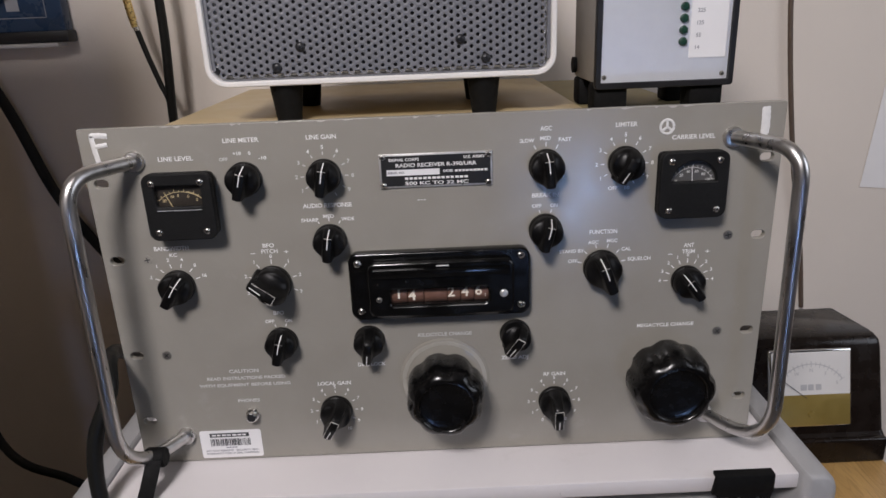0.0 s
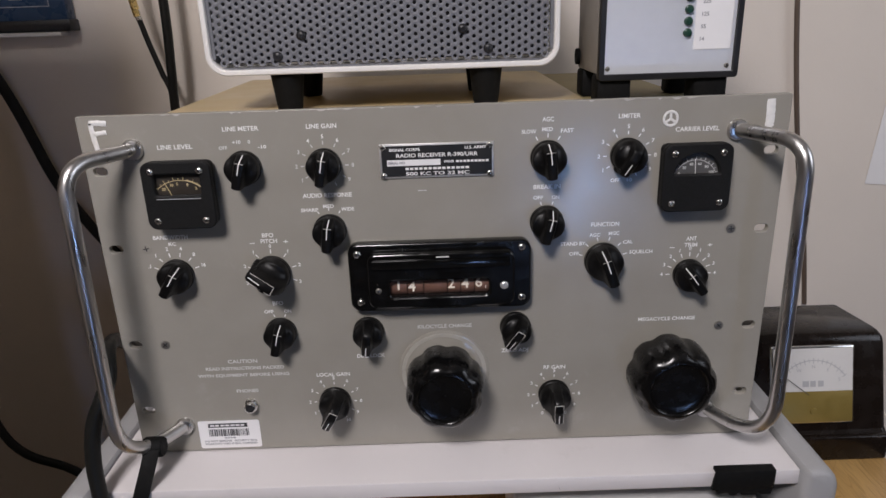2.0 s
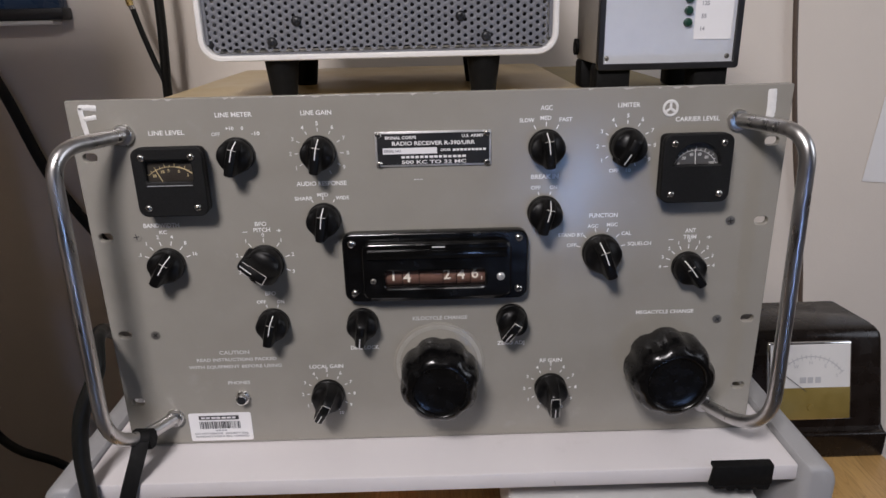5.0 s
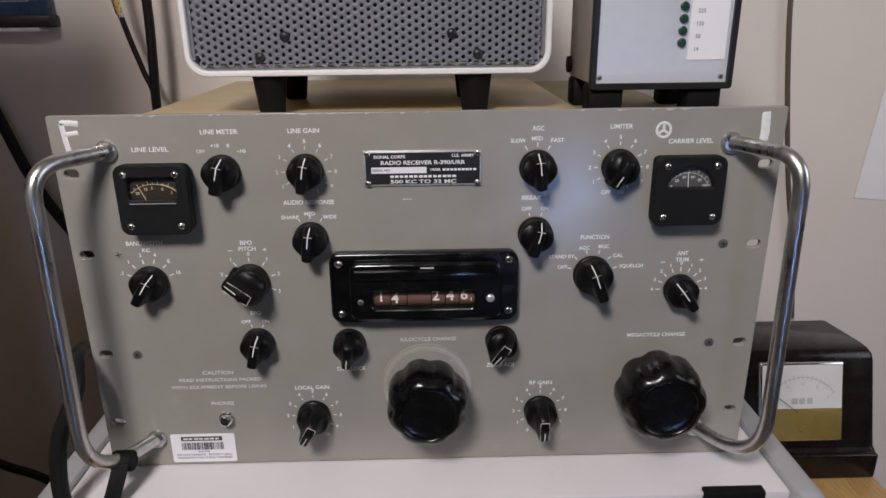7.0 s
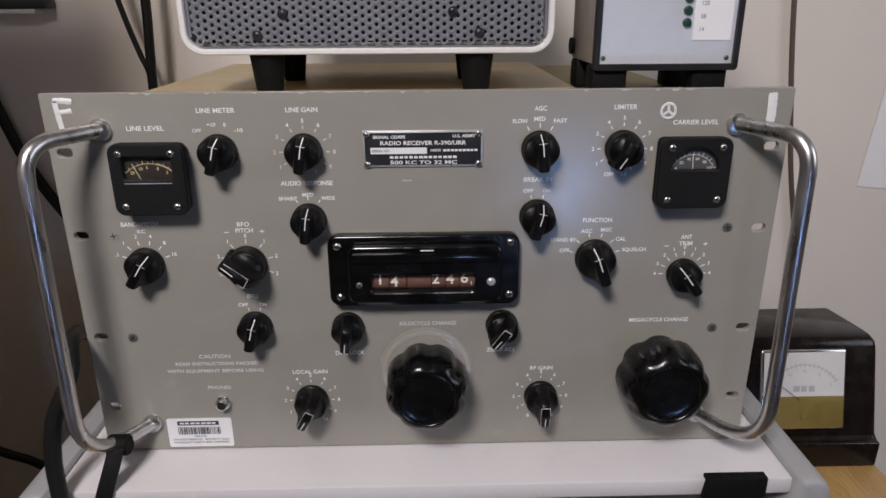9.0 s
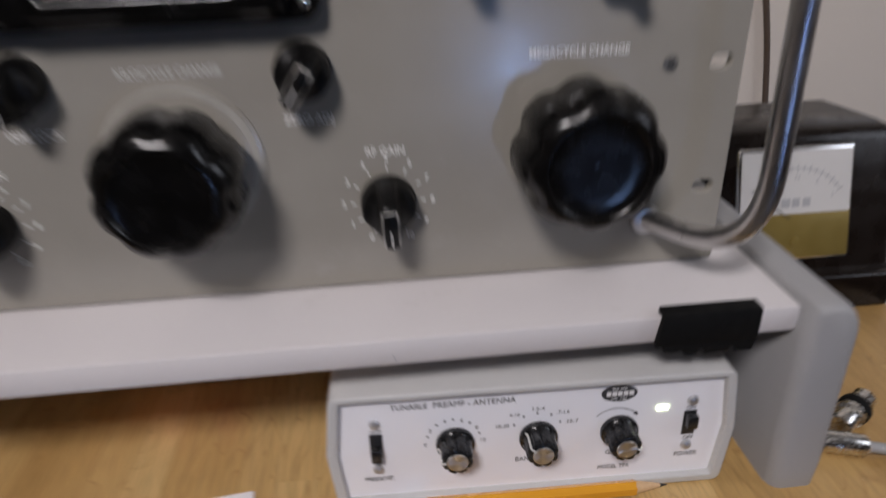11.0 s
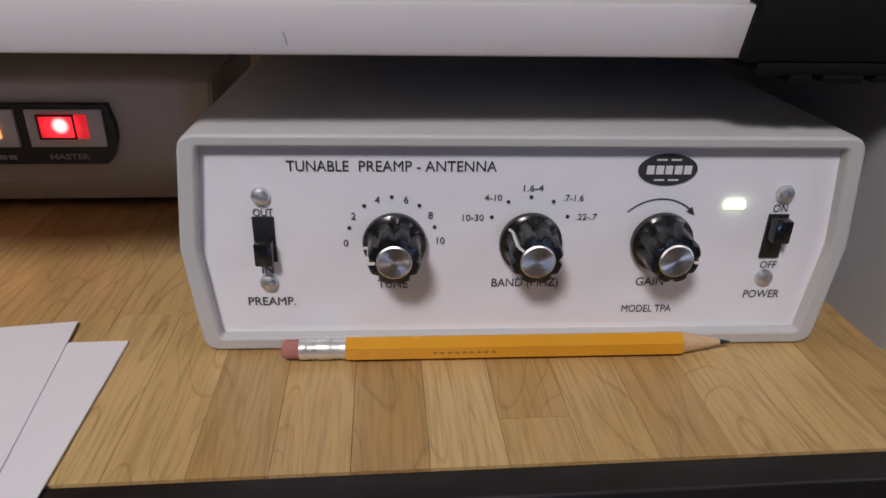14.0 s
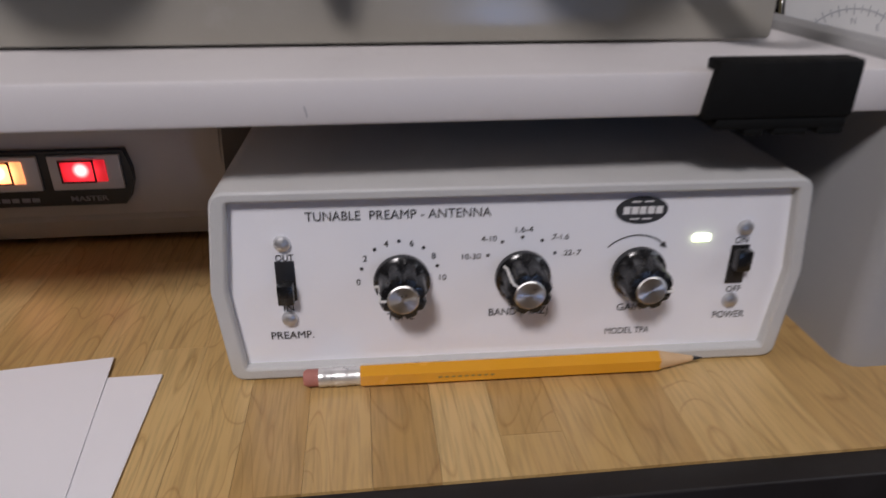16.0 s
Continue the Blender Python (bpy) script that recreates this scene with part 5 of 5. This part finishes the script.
# ---------------------------------------------------------------- rotator control meter on the desk
rot = thing("rotator_control", "brown-black bakelite control box with white meter", "meter box", (0.3605, 0.097, DESK))
TILT_M = 15.0
bm = bmesh.new()
prof = [(0.004, 0.0), (0.000, 0.004), (0.000, 0.026), (0.006, 0.030), (0.0285, 0.1140), (0.0315, 0.1195), (0.0375, 0.1222), (0.046, 0.1232), (0.096, 0.1230), (0.107, 0.115), (0.111, 0.0)]
rows = []
for x, ins in ((-0.0725, 0.0060), (-0.0718, 0.0030), (-0.0700, 0.0010), (-0.0670, 0.0), (0.0670, 0.0), (0.0700, 0.0010), (0.0718, 0.0030), (0.0725, 0.0060)):
    rows.append([bm.verts.new((x * (1 - 1.9 * max(0.0, y - 0.012)), 0.064 + (y - 0.064) * (1 - ins / 0.064), z * (1 - ins / 0.118) if z > 0.03 else z)) for y, z in prof])
for a, b in zip(rows, rows[1:]):
    for i in range(len(prof)):
        j = (i + 1) % len(prof)
        bm.faces.new((a[i], a[j], b[j], b[i]))
bm.faces.new(rows[0])
bm.faces.new(rows[-1])
part("moulded_body", bm, M_CDR, rot, "rounded brown-black bakelite body")
part("plinth", box(-0.0735, 0.0722, -0.0030, 0.100, 0.0, 0.0275, 0.0030, 3), M_CDR, rot, "thick bakelite foot moulding")
face = part("meter_bezel", box(-0.0425, 0.0400, -0.0030, 0.004, 0.0, 0.0780, 0.0024, 3), M_CHROME, rot, "chromed meter frame")
face.matrix_basis = Matrix.Translation((-0.001, 0.0078, 0.0372)) @ pose(0, 0, 0, -TILT_M, 0, 0)
def onface(name, bm, mat, label=""):
    return part(name, bm, mat, face, label)


onface("meter_card", box(-0.0398, 0.0373, -0.0036, -0.0026, 0.0330, 0.0755), M_CDRFACE, "ivory scale card")
onface("lower_plate", box(-0.0398, 0.0373, -0.0042, -0.0026, 0.0022, 0.0328, 0.0004), M_BRASS, "brass coloured lower plate")
bm = lathe([(0.0034, -0.0042), (0.0030, -0.0052), (0.0003, -0.0054)], at=(-0.001, 0, 0.0135), n=20)
onface("adjust_screw", bm, M_BRASS)
bm = bmesh.new()
prev = None
for i in range(25):
    a = radians(-54 + 108 * i / 24)
    row = [bm.verts.new((-0.001 + r * math.sin(a), -0.0038, 0.0260 + r * math.cos(a))) for r in (0.0372, 0.0380)]
    if prev:
        bm.faces.new((prev[0], prev[1], row[1], row[0]))
    prev = row
onface("scale_arc", bm, M_FADED)
for i in range(17):
    bm = box(-0.00028, 0.00028, -0.00385, -0.0037, 0.0356 if i % 2 else 0.0345, 0.0395 if i % 2 else 0.0402)
    bmesh.ops.transform(bm, matrix=Matrix.Translation((-0.001, 0, 0.0260)) @ pose(0, 0, 0, 0, -54 + 6.75 * i, 0), verts=bm.verts)
    onface("scale_tick", bm, M_FADED)
for wd, a in (("S", -54), ("W", -27), ("N", 0), ("E", 27), ("S", 54)):
    t = radians(a)
    text(wd, -0.001 + 0.0312 * math.sin(t), -0.0038, 0.0260 + 0.0312 * math.cos(t), 0.0034, M_FADED, face, name="scale_letter", bold=0.0)
bars(-0.0120, 0.0105, 0.0405, 0.0058, -0.0038, M_FADED, face, 3, "faded_print")
bm = box(-0.0003, 0.0003, -0.0048, -0.0045, 0.0060, 0.0400)
bmesh.ops.transform(bm, matrix=Matrix.Translation((-0.001, 0, 0.0260)) @ pose(0, 0, 0, 0, -52, 0), verts=bm.verts)
onface("needle", bm, M_BLACK_INK)

# ---------------------------------------------------------------- cables
def cable(name, pts, r, mat, label, category="cable"):
    return tagged(obj_from(name, tube(smooth_path(pts, 8), r, 12), mat), label, category)


coax = thing("coaxial_cable", "black coaxial cable with gold plug behind the receiver", "cable")
part("jacket", tube(smooth_path([(-0.3525, 0.400, 0.3330), (-0.3445, 0.400, 0.300), (-0.3345, 0.400, 0.265), (-0.3260, 0.400, 0.235), (-0.322, 0.402, 0.15), (-0.315, 0.41, -0.05), (-0.30, 0.42, DESK + 0.005)], 8), 0.0033, 12), M_CABLE, coax, "black cable jacket")
part("gold_plug", tube(smooth_path([(-0.3525, 0.400, 0.3310), (-0.3560, 0.400, 0.352), (-0.3600, 0.400, 0.385)], 6), 0.0046, 16), M_GOLD, coax, "gold plated plug body")
part("plug_tip", tube(smooth_path([(-0.3510, 0.400, 0.3270), (-0.3535, 0.400, 0.3400)], 4), 0.0040, 16), M_SCREW, coax)
part("lead_above", tube(smooth_path([(-0.360, 0.400, 0.383), (-0.373, 0.41, 0.48), (-0.39, 0.43, 0.62), (-0.40, 0.445, 0.9)], 8), 0.0033, 12), M_CABLE, coax)
cable("power_cable", [(-0.340, 0.41, 0.95), (-0.328, 0.405, 0.60), (-0.3205, 0.400, 0.42), (-0.3195, 0.400, 0.33), (-0.3225, 0.400, 0.27), (-0.3260, 0.402, 0.225), (-0.33, 0.405, 0.10), (-0.325, 0.41, DESK + 0.007)], 0.0056, M_CABLE, "thick black cable hanging behind the receiver")
cable("wall_cable", [(-0.78, 0.442, 0.66), (-0.645, 0.442, 0.42), (-0.5610, 0.442, 0.256), (-0.5180, 0.442, 0.126), (-0.4750, 0.440, 0.048), (-0.43, 0.436, -0.01), (-0.39, 0.43, -0.06), (-0.33, 0.42, DESK + 0.007)], 0.0070, M_CABLE, "black cable slanting down the wall")
cable("drooping_cable", [(-0.90, 0.44, 0.02), (-0.70, 0.40, -0.11), (-0.572, 0.30, -0.191), (-0.501, 0.30, -0.236), (-0.44, 0.31, -0.30), (-0.40, 0.35, -0.50), (-0.39, 0.40, FLOOR + 0.006)], 0.0055, M_CABLE, "black cable drooping past the desk end")
cable("brown_cable", [(0.455, 0.448, 0.95), (0.460, 0.453, 0.60), (0.463, 0.454, 0.39), (0.471, 0.454, 0.285), (0.496, 0.454, 0.122), (0.521, 0.454, 0.005), (0.536, 0.452, DESK + 0.004)], 0.0033, M_BROWN, "thin brown cable down the wall")
cable("headphone_cable", [(-0.266, 0.10, 0.030), (-0.258, 0.03, 0.085), (-0.246, -0.012, 0.100), (-0.2400, -0.033, 0.084), (-0.2505, -0.043, 0.057), (-0.2545, -0.048, 0.028), (-0.2520, -0.054, -0.005), (-0.248, -0.062, -0.045), (-0.246, -0.068, -0.098)], 0.0055, M_CABLE, "black cable hanging beside the steel handle")

strap = thing("cable_tie_strap", "black hook-and-loop strap round the handle's foot", "strap", (0, 0, 0))
part("strap_loop", lathe([(0.0066, -0.0075), (0.0076, -0.006), (0.0076, 0.006), (0.0066, 0.0075)], axis="x", at=(-0.2195, -0.0268, 0.0238), n=24), M_RUBBER, strap)
bm = bmesh.new()
rows = []
for p in smooth_path([(-0.2185, -0.0345, 0.0260), (-0.2200, -0.0420, 0.0160), (-0.2240, -0.0490, 0.0010), (-0.2300, -0.0525, -0.020), (-0.2360, -0.0540, -0.060)], 6):
    rows.append([bm.verts.new(p + Vector(o)) for o in ((-0.0058, 0, 0), (0.0058, 0, 0), (0.0058, 0.0016, 0), (-0.0058, 0.0016, 0))])
for a, b in zip(rows, rows[1:]):
    for i in range(4):
        bm.faces.new((a[i], a[(i + 1) % 4], b[(i + 1) % 4], b[i]))
bm.faces.new(rows[0])
bm.faces.new(rows[-1])
part("strap_tail", bm, M_RUBBER, strap)

# coax fittings lying beside the stand
con = thing("coax_adapter", "nickel coaxial adapter with dark collar on the desk", "connector", (0.3300, -0.0150, DESK + 0.0078), turn=35)
part("adapter_body", lathe([(0.0055, -0.016), (0.0062, -0.015), (0.0062, -0.004), (0.0078, -0.0035), (0.0078, 0.008), (0.0066, 0.0085), (0.0066, 0.017), (0.0050, 0.0175)], axis="x", n=24), M_SCREW, con)
part("collar", lathe([(0.0082, 0.000), (0.0086, 0.001), (0.0086, 0.006), (0.0082, 0.007)], axis="x", n=24), M_RUBBER, con)
con2 = thing("coax_plug", "silver coaxial plug on a short grey lead", "connector", (0.3160, -0.0360, DESK + 0.0062), turn=-20)
part("plug_shell", lathe([(0.0050, -0.014), (0.0060, -0.013), (0.0060, 0.006), (0.0045, 0.008)], axis="x", n=24), M_SCREW, con2)
part("plug_lead", tube(smooth_path([(0.007, 0, 0), (0.03, 0.004, -0.002), (0.06, 0.02, -0.003), (0.10, 0.03, -0.003)], 6), 0.0030, 10), M_LEG, con2)

# ---------------------------------------------------------------- on the wall
sheet = obj_from("wall_sheet", box(0, 0.19, -0.0008, 0, 0, 0.253), M_WALLPAPER, smooth=False)
sheet.matrix_basis = Matrix.Translation((0.5985, Y1 - 0.0006, 0.0790)) @ pose(0, 0, 0, 0, 5.0, 0)
tagged(sheet, "white paper sheet hung askew on the wall", "paper")
pic = thing("wall_plaque", "navy blue framed plaque with dark round ornament", "wall decoration", (-0.4550, Y1, 0.3230))
part("plaque_board", box(-0.26, 0.0, -0.022, -0.001, 0.0, 0.22, 0.003), M_BLUE, pic, "navy blue board")
part("lower_rail", box(-0.262, 0.003, -0.026, -0.001, -0.006, 0.008, 0.002), M_BLACKTRIM, pic)
part("white_edge", box(-0.262, -0.012, -0.024, -0.001, -0.0115, -0.0063, 0.001), M_WHITE, pic, "white lower edge")
for b in ((-0.252, -0.020, 0.0235, 0.0245), (-0.021, -0.020, 0.0235, 0.21)):
    part("inlay_line", box(b[0], b[1], -0.0226, -0.0222, b[2], b[3]), M_GREY_INK, pic)
part("round_ornament", lathe([(0.070, -0.022), (0.076, -0.030), (0.070, -0.040), (0.050, -0.044), (0.0005, -0.045)], at=(-0.112, 0, 0.108), n=48), M_BEZEL, pic, "dark glossy round dial")
for i in range(5):
    part("pale_tab", box(-0.176 + i * 0.027, -0.160 + i * 0.027, -0.0226, -0.0221, 0.032, 0.046), M_GREY_INK, pic)

# hanging lamp over the middle of the room
lampt = thing("hanging_lamp", "white metal hanging lamp on a thin rod", "lamp", (-0.34, -1.10, 1.190))
shade_bm = lathe([(0.030, 0.120), (0.060, 0.110), (0.270, 0.012), (0.274, 0.004), (0.270, 0.006), (0.058, 0.104), (0.030, 0.112)], axis="z", n=40)
part("shade", shade_bm, M_WHITE, lampt)
part("rod", lathe([(0.005, 0.110), (0.005, TOP - 1.190)], axis="z", n=12), M_WHITE, lampt)

settle()

# ---------------------------------------------------------------- desk staves, one board each
rnd = random.Random(21)
unit = bpy.data.meshes.new("stave")
bm = box(-0.5, 0.5, -0.5, 0.5, -0.5, 0.5)
bm.to_mesh(unit)
bm.free()
unit.materials.append(M_WOOD)


def stave(x0, x1, y0, y1):
    ob = new("stave", unit)
    ob.parent = desk
    ob.matrix_basis = Matrix.Translation(((x0 + x1) / 2, (y0 + y1) / 2, -0.0021)) @ Matrix.Diagonal((x1 - x0 - 0.00012, y1 - y0 - 0.00012, 0.0042, 1))


seams = [0.0380 + 0.0195 * k for k in range(7)] + [0.1742, 0.1940, 0.2138, 0.2360, 0.2580]
while seams[-1] < 0.42:
    seams.append(seams[-1] + rnd.choice((0.0195, 0.0205, 0.022)))
seams[-1] = 0.433
left = [0.0380]
while left[-1] > -0.32:
    left.append(left[-1] - rnd.choice((0.0195, 0.0205)))
left[-1] = -0.34
allx = sorted(set(left + seams))
for x0, x1 in zip(allx, allx[1:]):
    if abs(x0 - 0.1355) < 1e-6:
        ys = [-0.0920, -0.0750, 0.21]
    else:
        ys = [-0.0920]
        if rnd.random() < 0.35:
            ys.append(rnd.uniform(-0.02, 0.06))
    while ys[-1] < 0.452:
        ys.append(ys[-1] + rnd.uniform(0.22, 0.42))
    ys[-1] = 0.452
    if len(ys) > 2 and ys[-1] - ys[-2] < 0.03:
        ys.pop(-2)
    for a, b in zip(ys, ys[1:]):
        stave(x0, x1, a, b)
